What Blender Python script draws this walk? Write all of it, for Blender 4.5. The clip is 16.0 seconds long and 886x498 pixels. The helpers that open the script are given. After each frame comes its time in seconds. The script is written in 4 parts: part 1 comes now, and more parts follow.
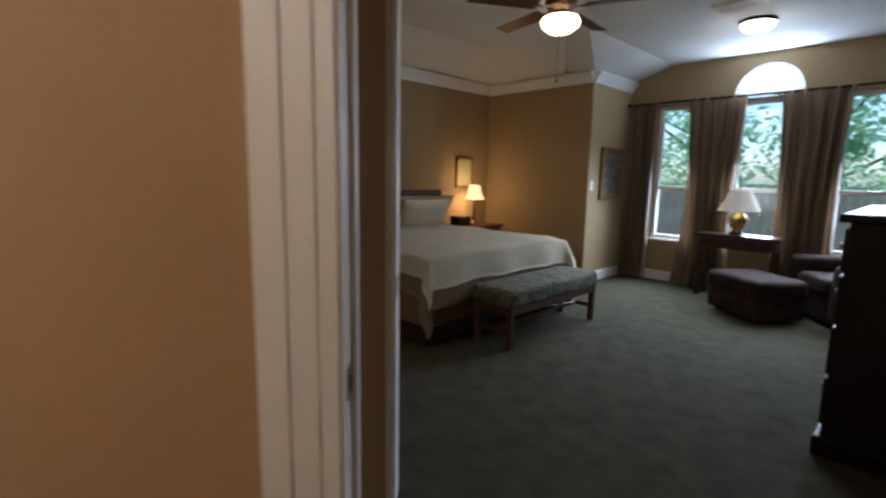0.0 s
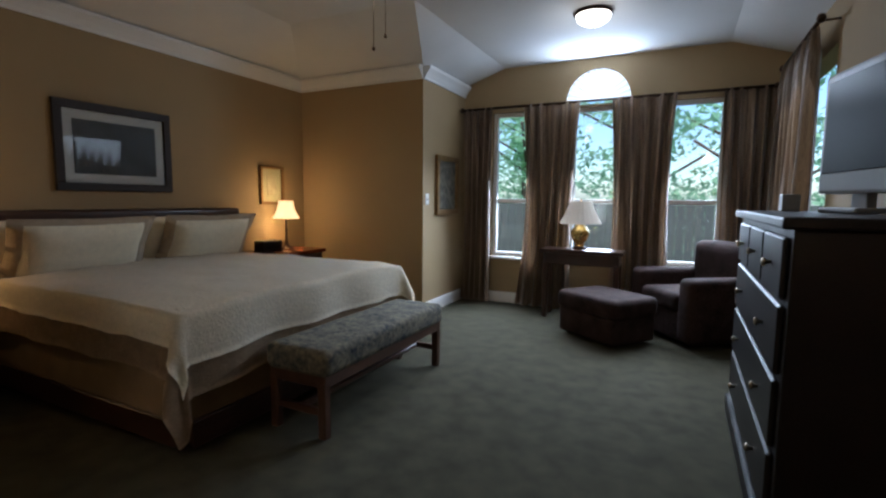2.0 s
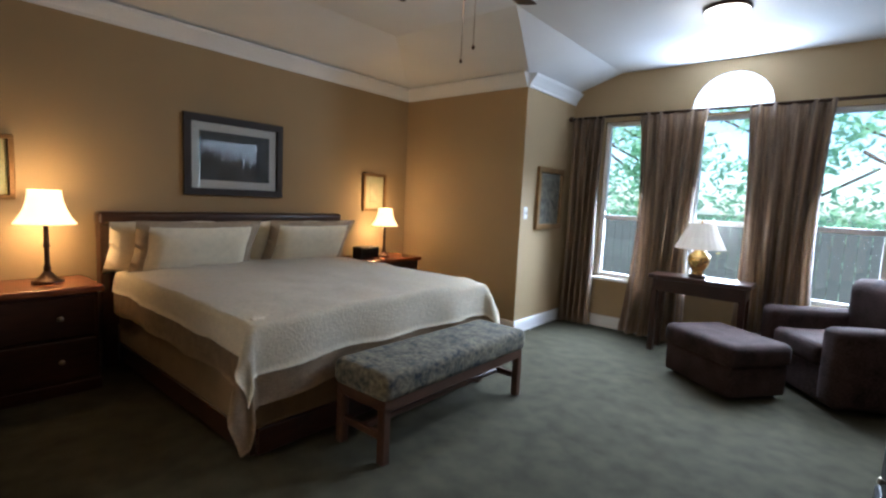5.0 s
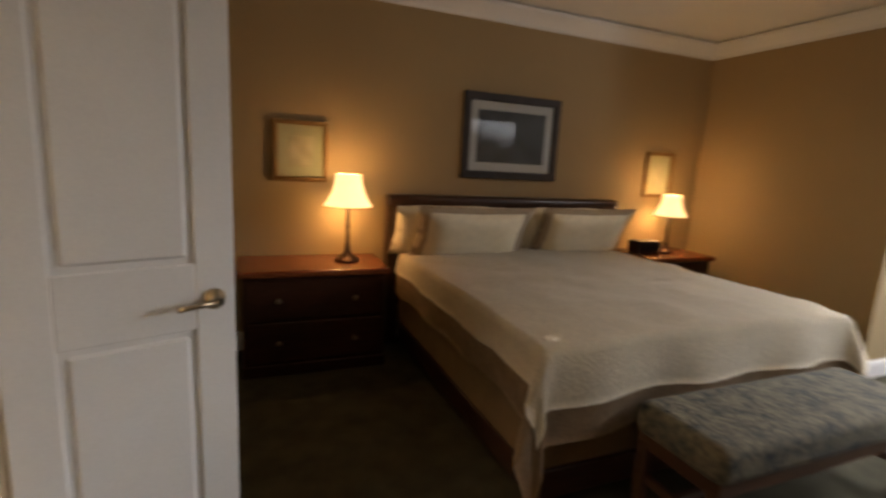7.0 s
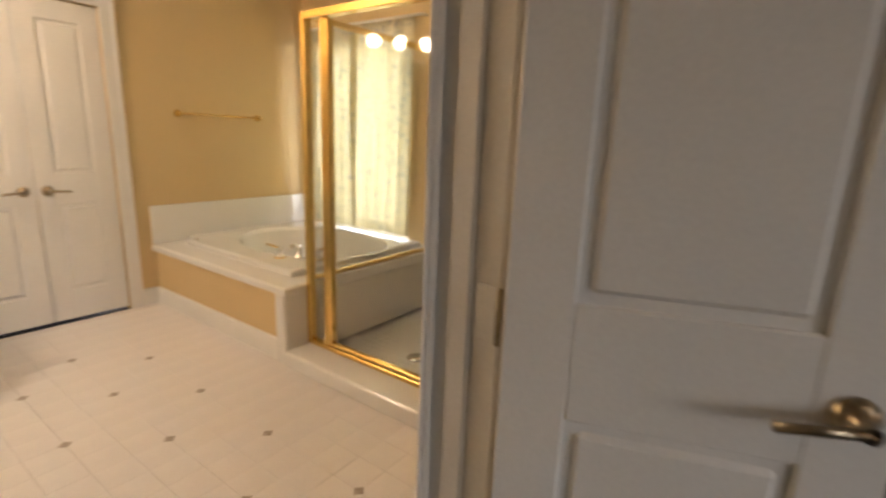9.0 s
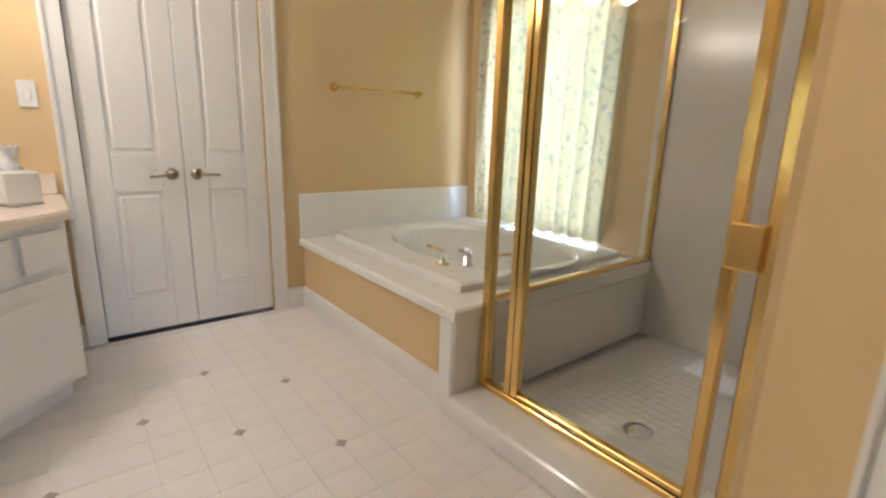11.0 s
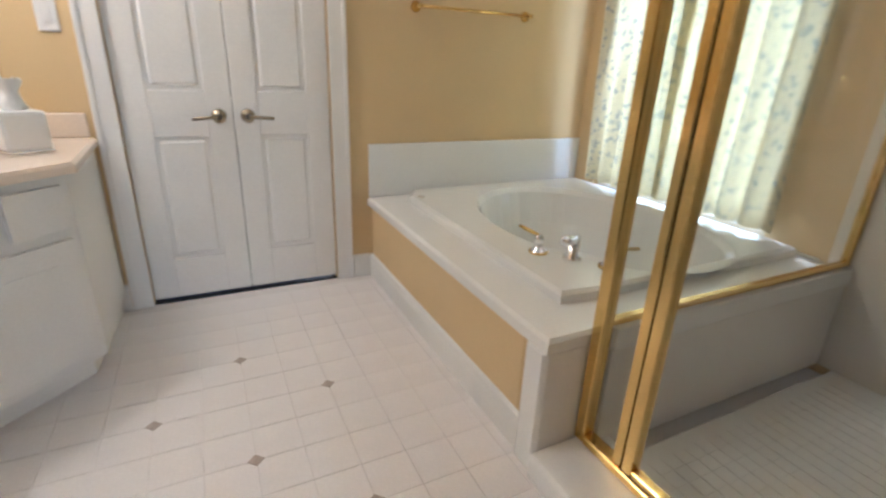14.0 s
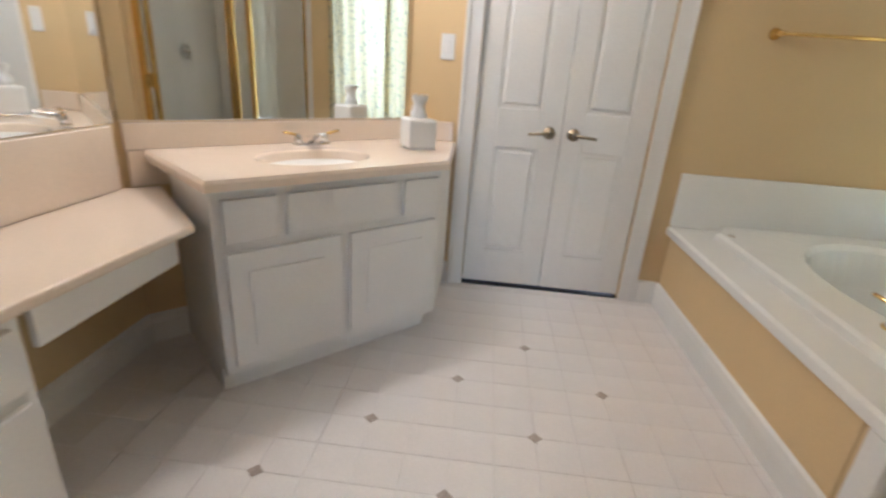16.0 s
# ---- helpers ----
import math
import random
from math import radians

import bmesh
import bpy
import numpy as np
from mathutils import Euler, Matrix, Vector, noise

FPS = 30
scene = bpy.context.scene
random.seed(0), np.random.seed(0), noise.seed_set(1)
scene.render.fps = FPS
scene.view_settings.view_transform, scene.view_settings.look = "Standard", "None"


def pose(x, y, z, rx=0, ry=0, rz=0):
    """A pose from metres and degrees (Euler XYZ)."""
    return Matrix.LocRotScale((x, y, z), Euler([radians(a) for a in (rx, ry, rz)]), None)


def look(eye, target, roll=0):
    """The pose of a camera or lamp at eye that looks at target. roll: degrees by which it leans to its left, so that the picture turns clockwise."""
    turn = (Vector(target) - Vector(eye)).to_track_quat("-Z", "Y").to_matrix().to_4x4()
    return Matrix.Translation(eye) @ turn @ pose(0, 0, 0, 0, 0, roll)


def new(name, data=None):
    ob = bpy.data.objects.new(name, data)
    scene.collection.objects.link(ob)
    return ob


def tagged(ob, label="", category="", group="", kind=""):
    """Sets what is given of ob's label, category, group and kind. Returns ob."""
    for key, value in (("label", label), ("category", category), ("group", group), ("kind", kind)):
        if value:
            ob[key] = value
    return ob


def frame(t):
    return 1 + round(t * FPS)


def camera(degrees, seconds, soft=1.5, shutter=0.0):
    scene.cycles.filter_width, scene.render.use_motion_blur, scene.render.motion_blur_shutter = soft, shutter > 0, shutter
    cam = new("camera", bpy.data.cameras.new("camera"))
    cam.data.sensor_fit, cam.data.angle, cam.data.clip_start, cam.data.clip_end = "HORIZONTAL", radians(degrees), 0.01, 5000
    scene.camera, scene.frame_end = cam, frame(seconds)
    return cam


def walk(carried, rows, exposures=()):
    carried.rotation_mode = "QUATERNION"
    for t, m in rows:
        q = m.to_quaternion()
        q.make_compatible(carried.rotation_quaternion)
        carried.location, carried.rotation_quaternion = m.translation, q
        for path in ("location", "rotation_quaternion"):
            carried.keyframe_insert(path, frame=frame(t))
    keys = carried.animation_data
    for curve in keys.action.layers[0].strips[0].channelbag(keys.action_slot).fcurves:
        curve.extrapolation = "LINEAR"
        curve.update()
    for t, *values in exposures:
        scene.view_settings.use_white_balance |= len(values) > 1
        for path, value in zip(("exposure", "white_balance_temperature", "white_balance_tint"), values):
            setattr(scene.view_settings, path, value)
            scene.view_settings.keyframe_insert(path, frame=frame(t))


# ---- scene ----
cam = camera(85.6, 16.0, 2.4, 0.5)
PATH = [
    (0, (4.699, 0.497, 1.338), (3.288, 1.882, 1.036), 1.1),
    (0.5, (4.523, 0.765, 1.298), (3.308, 2.331, 1.03), 0.6),
    (1, (4.385, 1.09, 1.268), (3.325, 2.769, 1.025), 0.0),
    (1.5, (4.198, 1.367, 1.226), (3.261, 3.121, 1.01), 0.1),
    (2, (4.113, 1.527, 1.244), (3.229, 3.309, 1.04), 0.5),
    (2.5, (4.165, 1.651, 1.297), (3.201, 3.392, 1.095), 0.5),
    (3, (4.252, 1.808, 1.349), (3.155, 3.467, 1.138), 0.7),
    (5.3, (4.154, 1.793, 1.344), (2.841, 3.287, 1.138), 2.5),
    (5.5, (4.078, 1.843, 1.325), (2.737, 3.313, 1.116), 2.3),
    (6, (3.741, 1.863, 1.282), (2.323, 3.256, 1.058), 2.8),
    (6.5, (3.584, 1.818, 1.325), (1.987, 2.99, 1.05), 3.1),
    (7, (3.545, 1.862, 1.399), (1.724, 2.609, 1.044), 3.1),
    (7.5, (3.39, 2.122, 1.451), (1.44, 2.211, 1.015), 1.5),
    (8, (3.189, 1.904, 1.33), (1.255, 1.592, 0.928), 1.5),
    (8.5, (2.975, 1.766, 1.326), (1.158, 1.051, 0.896), 1.6),
    (9, (2.817, 1.637, 1.31), (1.229, 0.505, 0.862), 2.3),
    (9.5, (2.687, 1.531, 1.3), (1.337, 0.133, 0.829), 2.3),
    (10, (2.613, 1.297, 1.247), (1.386, -0.214, 0.79), 2.7),
    (10.2, (2.574, 1.188, 1.22), (1.372, -0.344, 0.762), 1.9),
    (12.5, (2.193, 0.453, 1.122), (0.96, -1.025, 0.578), 1.9),
    (13, (2.136, 0.402, 1.14), (0.976, -1.109, 0.53), 2.2),
    (13.5, (2.053, 0.351, 1.143), (1.036, -1.236, 0.474), 2.3),
    (14, (2.025, 0.318, 1.141), (1.181, -1.35, 0.431), 2.4),
    (14.5, (2.031, 0.311, 1.138), (1.408, -1.446, 0.413), 2.5),
    (15, (2.093, 0.314, 1.142), (1.702, -1.507, 0.414), 3.4),
    (15.5, (2.167, 0.364, 1.167), (2.042, -1.495, 0.44), 3.5),
    (16, (2.265, 0.414, 1.173), (2.402, -1.451, 0.465), 4.1),
]
walk(cam, [(t, look(eye, target, roll)) for t, eye, target, roll in PATH],
     [(0, 0, 5300, 10), (.6, -.25, 5250, 10), (1.2, -.45, 5200, 10), (2.5, .35, 5250, 10), (5.3, .8, 5100, 10), (6.5, .4, 5700, 10), (7.2, .3, 7000, 20), (8, .1, 7400, 25), (9.4, 0, 6500, 15), (12.3, .03, 5000, 12), (16, -.05, 5000, 12)])

# ---------- world, sun, lamps ----------
world = bpy.data.worlds.new("sky"); scene.world = world; world.use_nodes = True
wn = world.node_tree.nodes; wl = world.node_tree.links
sky = wn.new("ShaderNodeTexSky"); sky.sky_type = 'NISHITA'; sky.sun_disc = False
sky.sun_elevation = radians(50); sky.sun_rotation = radians(200)
wl.new(sky.outputs[0], wn["Background"].inputs[0]); wn["Background"].inputs[1].default_value = 0.22
sun = new("sun", bpy.data.lights.new("sun", 'SUN')); sun.data.energy = 5.0; sun.data.angle = radians(8)
sun.data.color = (1, .95, .86); sun.matrix_world = look((0, 0, 0), (0.2, 0.75, -0.9))


def lamp(name, kind, loc, energy, color, radius=.05, target=None, size=(1, 1), spread=math.pi):
    l = bpy.data.lights.new(name, kind); l.energy = energy; l.color = color
    if kind == 'AREA':
        l.shape = 'RECTANGLE'; l.size, l.size_y = size; l.spread = spread
    else:
        l.shadow_soft_size = radius
    o = new(name, l)
    o.matrix_world = look(loc, target) if target else Matrix.Translation(loc)
    return o


DAY = (.92, .97, 1.0); WARM = (1.0, .58, .22)
for wx in (2.3, 3.22, 4.2):
    lamp("window_light", 'AREA', (wx, 7.02, 1.45), 28, DAY, target=(wx, 5.6, .1), size=(.42, 1.6), spread=radians(100))
lamp("window_light", 'AREA', (3.23, 7.02, 2.5), 15, DAY, target=(3.2, 5, 2.7), size=(.6, .25))
lamp("window_light", 'AREA', (5.0, 6.15, 1.5), 8, DAY, target=(3, 6.0, .9), size=(1.0, 1.5))
lamp("window_light", 'AREA', (-.40, -1.41, 1.26), 42, DAY, target=(1.5, -1.41, 1.14), size=(1.05, 1.55))

# ---------- materials ----------
def mat(name, col, rough=.6, metal=0., scale=8., var=.12, bump=.1, fine=120., spec=.5, trans=0., emit=None, sheen=0., stretch=(1, 1, 1), col2=None):
    m = bpy.data.materials.new(name); m.use_nodes = True
    n, l = m.node_tree.nodes, m.node_tree.links
    b = n["Principled BSDF"]
    tc = n.new("ShaderNodeTexCoord"); mp = n.new("ShaderNodeMapping"); mp.inputs[3].default_value = stretch
    l.new(tc.outputs["Object"], mp.inputs[0])
    big, small = n.new("ShaderNodeTexNoise"), n.new("ShaderNodeTexNoise")
    big.inputs["Scale"].default_value, small.inputs["Scale"].default_value = scale, fine
    big.inputs["Detail"].default_value = small.inputs["Detail"].default_value = 4
    l.new(mp.outputs[0], big.inputs[0]); l.new(mp.outputs[0], small.inputs[0])
    add = n.new("ShaderNodeMath"); add.operation = 'ADD'; half = n.new("ShaderNodeMath"); half.operation = 'MULTIPLY'; half.inputs[1].default_value = .5
    l.new(big.outputs[0], add.inputs[0]); l.new(small.outputs[0], add.inputs[1]); l.new(add.outputs[0], half.inputs[0])
    ramp = n.new("ShaderNodeValToRGB"); e = ramp.color_ramp.elements
    lo = col2 or tuple(c * (1 - var) for c in col); hi = tuple(min(1, c * (1 + var)) for c in col)
    e[0].position, e[1].position = .36, .64
    e[0].color, e[1].color = (*lo, 1), (*hi, 1)
    l.new(half.outputs[0], ramp.inputs[0]); l.new(ramp.outputs[0], b.inputs["Base Color"])
    b.inputs["Roughness"].default_value, b.inputs["Metallic"].default_value = rough, metal
    b.inputs["Specular IOR Level"].default_value = spec
    b.inputs["Transmission Weight"].default_value = trans
    b.inputs["Sheen Weight"].default_value = sheen
    if bump:
        bp = n.new("ShaderNodeBump"); bp.inputs["Strength"].default_value = bump; bp.inputs["Distance"].default_value = .01
        l.new(small.outputs[0], bp.inputs["Height"]); l.new(bp.outputs[0], b.inputs["Normal"])
    if emit:
        b.inputs["Emission Color"].default_value = (*emit[:3], 1); b.inputs["Emission Strength"].default_value = emit[3]
    return m


M_BEDWALL = mat("taupe_paint", (.34, .245, .125), .75, scale=1.5, var=.05, bump=.08, fine=180)
M_BATHWALL = mat("buff_paint", (.66, .49, .26), .7, scale=1.5, var=.05, bump=.08, fine=180)
M_HALL = mat("hall_paint", (.62, .42, .24), .7, scale=2, var=.05, bump=.1, fine=160)
M_WHITE = mat("white_paint", (.79, .775, .745), .45, scale=3, var=.04, bump=.03)
M_CEIL = mat("ceiling_paint", (.77, .785, .80), .85, scale=2, var=.04, bump=.12, fine=90)
M_CARPET = mat("carpet", (.068, .062, .040), 1, scale=7, var=.3, bump=.9, fine=260, spec=.1)
# Shared dark wood, darkened further for the shade on the night stand fronts.
M_WOOD = mat("dark_and_shaded_wood", (.032, .011, .005), .28, scale=5, var=.45, bump=.05, fine=60, stretch=(1, .15, 1))
M_BLACKWOOD = mat("black_wood", (.010, .007, .006), .42, scale=5, var=.4, bump=.05, spec=.2)
M_NSTAND = mat("red_wood_lit", (.16, .045, .016), .25, scale=6, var=.4, bump=.04, fine=70, stretch=(1, .2, 1))
M_LEGWOOD = mat("bench_wood", (.06, .024, .011), .4, scale=6, var=.4, bump=.05)
M_SPREAD = mat("bedspread", (.76, .675, .51), .95, scale=30, var=.07, bump=.5, fine=70, sheen=.2)
M_BORDER = mat("bed_border", (.27, .185, .105), .95, scale=20, var=.2, bump=.4)
M_SKIRT = mat("bed_skirt", (.15, .095, .042), .95, scale=10, var=.15, bump=.4)
M_PILLOW = mat("pillow_linen", (.74, .66, .49), .95, scale=20, var=.07, bump=.4)
M_PILLOWB = mat("pillow_border", (.36, .28, .19), .95, scale=20, var=.15, bump=.4)
M_TAPESTRY = mat("tapestry", (.14, .118, .07), .95, scale=13, var=.2, bump=.6, fine=40, col2=(.010, .014, .018))
M_CHAIR = mat("chair_suede", (.036, .022, .019), .95, scale=7, var=.6, bump=.3, fine=90, spec=.15)
# Light and dark vertical streaks put fold highlights and shade into the silk colour.
M_CURTAIN = mat("curtain_silk", (.44, .315, .20), .36, scale=7, var=.1, bump=.2, stretch=(5, 5, .12), sheen=.15, col2=(.075, .045, .03))
M_BRASS = mat("brass", (.80, .56, .20), .16, 1, scale=6, var=.08, bump=.02)
M_NICKEL = mat("antique_nickel", (.36, .30, .21), .3, 1, scale=9, var=.2, bump=.02)
M_CHROME = mat("chrome", (.8, .8, .82), .08, 1, scale=9, var=.04, bump=0)
M_BRONZE = mat("bronze", (.06, .035, .022), .35, .8, scale=9, var=.3, bump=.05)
M_GOLDFR = mat("gilt_frame", (.24, .14, .05), .45, .5, scale=14, var=.3, bump=.15)
M_DARKFR = mat("black_frame", (.016, .011, .011), .6, scale=9, var=.3, bump=.05)
M_MATBOARD = mat("mat_board", (.55, .56, .58), .8, scale=5, var=.03, bump=.03)
M_MATGREEN = mat("mat_cream", (.42, .40, .25), .8, scale=5, var=.05, bump=.03)
M_PRINT = mat("print", (.45, .40, .26), .8, scale=9, var=.3, bump=0)
M_PHOTO = mat("dark_print", (.035, .04, .045), .5, scale=6, var=.6, bump=0)
M_FLORAL = mat("floral_print", (.15, .14, .11), .8, scale=16, var=.6, bump=.1, col2=(.03, .035, .03))
M_LINER = mat("marble_white", (.80, .79, .77), .12, scale=2, var=.03, bump=0)
M_TILEW = mat("shower_marble", (.72, .69, .64), .18, scale=2, var=.05, bump=.01)
M_COUNTER = mat("cultured_marble", (.80, .68, .56), .12, scale=2.5, var=.05, bump=0)
M_FLOORT = mat("floor_tile", (.82, .78, .76), .35, scale=2.5, var=.05, bump=.02)
M_GROUT = mat("grout", (.78, .74, .715), .8, scale=9, var=.08, bump=.1)
M_DIAMOND = mat("tile_inset", (.42, .345, .30), .4, scale=20, var=.2, bump=.02)
M_PLASTIC = mat("white_plastic", (.78, .77, .75), .35, scale=3, var=.02, bump=0)
M_TVGREY = mat("tv_plastic", (.22, .225, .235), .4, scale=5, var=.05, bump=0)
M_SCREEN = mat("tv_screen", (.010, .012, .013), .3, scale=5, var=.1, bump=0, spec=.08)
# Near black: painted shade in gaps and holes, and the shower door seal.
M_BLACK = mat("black_shade_and_seal", (.01, .008, .007), .8, scale=5, var=.2, bump=0)
M_FENCE = mat("fence_wood", (.095, .10, .09), .9, scale=4, var=.25, bump=.3, stretch=(1, 1, .2))
M_GRASS = mat("grass", (.06, .10, .03), 1, scale=2, var=.4, bump=.6)
M_LEAF = mat("leaf", (.15, .24, .14), .6, scale=1.2, var=.45, bump=0)
_n, _l = M_LEAF.node_tree.nodes, M_LEAF.node_tree.links
_t, _a = _n.new("ShaderNodeBsdfTranslucent"), _n.new("ShaderNodeAddShader")
_t.inputs[0].default_value = (.26, .38, .25, 1)
_l.new(_n["Principled BSDF"].outputs[0], _a.inputs[0]); _l.new(_t.outputs[0], _a.inputs[1]); _l.new(_a.outputs[0], _n["Material Output"].inputs[0])
M_BARK = mat("bark", (.10, .075, .055), .95, scale=8, var=.3, bump=.6)
M_TISSUE = mat("tissue", (.82, .82, .81), .9, scale=14, var=.03, bump=.15)
M_SHADE = mat("lamp_shade", (.85, .74, .52), .9, scale=20, var=.04, bump=.1, emit=(1.0, .60, .24, 1.6))
M_SHADEOFF = mat("pleated_shade", (.72, .64, .52), .9, scale=20, var=.04, bump=.1)
M_BULB = mat("bulb_glass", (.9, .85, .75), .4, emit=(1.0, .72, .42, 7.0), bump=0)
M_BULBW = mat("dome_glass", (.9, .88, .8), .4, emit=(1.0, .86, .68, 3.5), bump=0)


def glass(name, rough=0.0, tint=(1, 1, 1)):
    m = bpy.data.materials.new(name); m.use_nodes = True
    n, l = m.node_tree.nodes, m.node_tree.links
    n.remove(n["Principled BSDF"])
    tr, gl, mx, lw = n.new("ShaderNodeBsdfTransparent"), n.new("ShaderNodeBsdfGlossy"), n.new("ShaderNodeMixShader"), n.new("ShaderNodeLayerWeight")
    pw, ad = n.new("ShaderNodeMath"), n.new("ShaderNodeMath")
    pw.operation, ad.operation = 'POWER', 'MULTIPLY_ADD'; pw.inputs[1].default_value = 4.0; ad.inputs[1].default_value = .7; ad.inputs[2].default_value = .035
    tr.inputs[0].default_value = (*tint, 1); gl.inputs["Roughness"].default_value = rough
    lw.inputs[0].default_value = .5
    l.new(lw.outputs["Facing"], pw.inputs[0]); l.new(pw.outputs[0], ad.inputs[0]); l.new(ad.outputs[0], mx.inputs[0])
    l.new(tr.outputs[0], mx.inputs[1]); l.new(gl.outputs[0], mx.inputs[2]); l.new(mx.outputs[0], n["Material Output"].inputs[0])
    return m


M_GLASS = glass("clear_glass", 0.01, (.97, .98, .97))
M_MIRROR = mat("mirror_silver", (.86, .88, .87), .02, 1, scale=2, var=.01, bump=0)


def curtain_print():
    m = bpy.data.materials.new("printed_voile"); m.use_nodes = True
    n, l = m.node_tree.nodes, m.node_tree.links
    b = n["Principled BSDF"]
    tc, v = n.new("ShaderNodeTexCoord"), n.new("ShaderNodeTexNoise"); v.inputs["Scale"].default_value = 30; v.inputs["Detail"].default_value = 5
    l.new(tc.outputs["Object"], v.inputs[0])
    r = n.new("ShaderNodeValToRGB"); e = r.color_ramp.elements
    e[0].position, e[1].position = .36, .47; e[0].color, e[1].color = (.40, .39, .33, 1), (.68, .61, .41, 1)
    l.new(v.outputs[0], r.inputs[0]); l.new(r.outputs[0], b.inputs["Base Color"])
    t = n.new("ShaderNodeBsdfTranslucent"); mx = n.new("ShaderNodeMixShader"); mx.inputs[0].default_value = .55
    l.new(r.outputs[0], t.inputs[0]); l.new(b.outputs[0], mx.inputs[1]); l.new(t.outputs[0], mx.inputs[2])
    l.new(mx.outputs[0], n["Material Output"].inputs[0]); b.inputs["Roughness"].default_value = .9
    return m


M_VOILE = curtain_print()

# ---------- mesh helpers ----------
def link(name, bm, m, parent=None, label="", smooth=False):
    me = bpy.data.meshes.new(name); bm.normal_update(); bm.to_mesh(me); bm.free()
    if m: me.materials.append(m)
    if smooth:
        for p in me.polygons: p.use_smooth = True
    ob = new(name, me)
    if parent: ob.parent = parent
    if label: ob["label"] = label
    return ob


part = link


def add_box(bm, lo, hi, bevel=0., seg=1, mtx=None):
    g = bmesh.ops.create_cube(bm, size=1)["verts"]
    for v in g:
        v.co = Vector([(lo[i] + hi[i]) / 2 + v.co[i] * (hi[i] - lo[i]) for i in range(3)])
    if bevel:
        es = list({e for v in g for e in v.link_edges})
        r = bmesh.ops.bevel(bm, geom=es, offset=bevel, segments=seg, profile=.6, affect='EDGES')
        g = list({v for f in r["faces"] for v in f.verts} | {v for v in g if v.is_valid})
    if mtx is not None:
        bmesh.ops.transform(bm, matrix=mtx, verts=g)
    return g


def box(name, lo, hi, m, parent=None, label="", bevel=.004, seg=1, mtx=None, smooth=False):
    bm = bmesh.new(); add_box(bm, lo, hi, bevel, seg, mtx)
    return link(name, bm, m, parent, label, smooth)


def lathe(name, prof, m, parent=None, label="", seg=24, mtx=None, wave=0):
    bm = bmesh.new(); rings = []
    for r, z in prof:
        rings.append([bm.verts.new((max(r, .0005) * (1 + (wave * .5 * (i % 2))) * math.cos(2 * math.pi * i / seg), max(r, .0005) * (1 + (wave * .5 * (i % 2))) * math.sin(2 * math.pi * i / seg), z)) for i in range(seg)])
    for a, b in zip(rings, rings[1:]):
        for i in range(seg):
            bm.faces.new((a[i], a[(i + 1) % seg], b[(i + 1) % seg], b[i]))
    if mtx is not None: bm.transform(mtx)
    bmesh.ops.recalc_face_normals(bm, faces=bm.faces[:])
    return link(name, bm, m, parent, label, smooth=not wave)


def prism(name, pts, z0, z1, m, parent=None, label="", bevel=.004):
    bm = bmesh.new()
    a = [bm.verts.new((x, y, z0)) for x, y in pts]; b = [bm.verts.new((x, y, z1)) for x, y in pts]
    bm.faces.new(a[::-1]); bm.faces.new(b)
    for i in range(len(pts)):
        j = (i + 1) % len(pts); bm.faces.new((a[i], a[j], b[j], b[i]))
    bmesh.ops.recalc_face_normals(bm, faces=bm.faces[:])
    if bevel: bmesh.ops.bevel(bm, geom=bm.edges[:], offset=bevel, segments=2, profile=.6, affect='EDGES')
    return link(name, bm, m, parent, label)


def rod(name, p, q, r, m, parent=None, label="", seg=12):
    p, q = Vector(p), Vector(q); d = q - p
    mt = Matrix.Translation(p) @ d.to_track_quat('Z', 'Y').to_matrix().to_4x4()
    return lathe(name, [(0, 0), (r, 0), (r, d.length), (0, d.length)], m, parent, label, seg, mt)


def empty(name, loc=(0, 0, 0), rz=0, label="", cat="", group="", kind=""):
    o = new(name); o.matrix_world = pose(*loc, 0, 0, rz)
    return tagged(o, label, cat, group, kind)


def struct(ob, label, cat):
    return tagged(ob, label, cat, kind="structure")


def dpl(p, d, n, s, o):
    return (p[0] + d[0] * s + n[0] * o, p[1] + d[1] * s + n[1] * o)


H, F = 2.5, 2.79

# ---------- bedroom shell ----------
struct(box("floor_bedroom", (-.2, 1.12, -.1), (5.8, 7.2, 0), M_CARPET, bevel=0), "sage green cut pile carpet with worn patches", "floor")
struct(prism("floor_hall", [(3.745, -1), (6, -1), (6, 1.12), (3.745, 1.12)], -.1, -.004, M_CARPET, bevel=0), "carpet running on into the hall", "floor")
struct(box("wall_west", (-.15, 1.12, 0), (0, 6.15, H + .15), M_BEDWALL, bevel=0), "taupe painted wall behind the bed", "wall")
struct(box("wall_jut", (0, 6, 0), (1.65, 7.2, H + .15), M_BEDWALL, bevel=0), "taupe painted wall jutting out beside the bed", "wall")


def wall_windows(name, axis, at, thick, a0, a1, z1, holes, m, label):
    bm = bmesh.new(); xs = sorted({a0, a1, *[h for o in holes for h in o[:2]]})
    for u, v in zip(xs, xs[1:]):
        hs = [o for o in holes if o[0] <= u + 1e-6 and o[1] >= v - 1e-6]
        spans = [(0, z1)] if not hs else [(0, hs[0][2]), (hs[0][3], z1)]
        for s, e in spans:
            if e - s < .01: continue
            lo, hi = ((u, at, s), (v, at + thick, e)) if axis == 'x' else ((at, u, s), (at + thick, v, e))
            add_box(bm, lo, hi)
    return struct(link(name, bm, m), label, "wall")


WIN = [(2.03, 2.55, .57, 2.28), (2.96, 3.5, .57, 2.28), (3.93, 4.47, .57, 2.28)]
wall_windows("wall_north", 'x', 7.06, .14, 1.65, 5.1, 2.3, WIN, M_BEDWALL, "taupe painted wall with three tall windows")
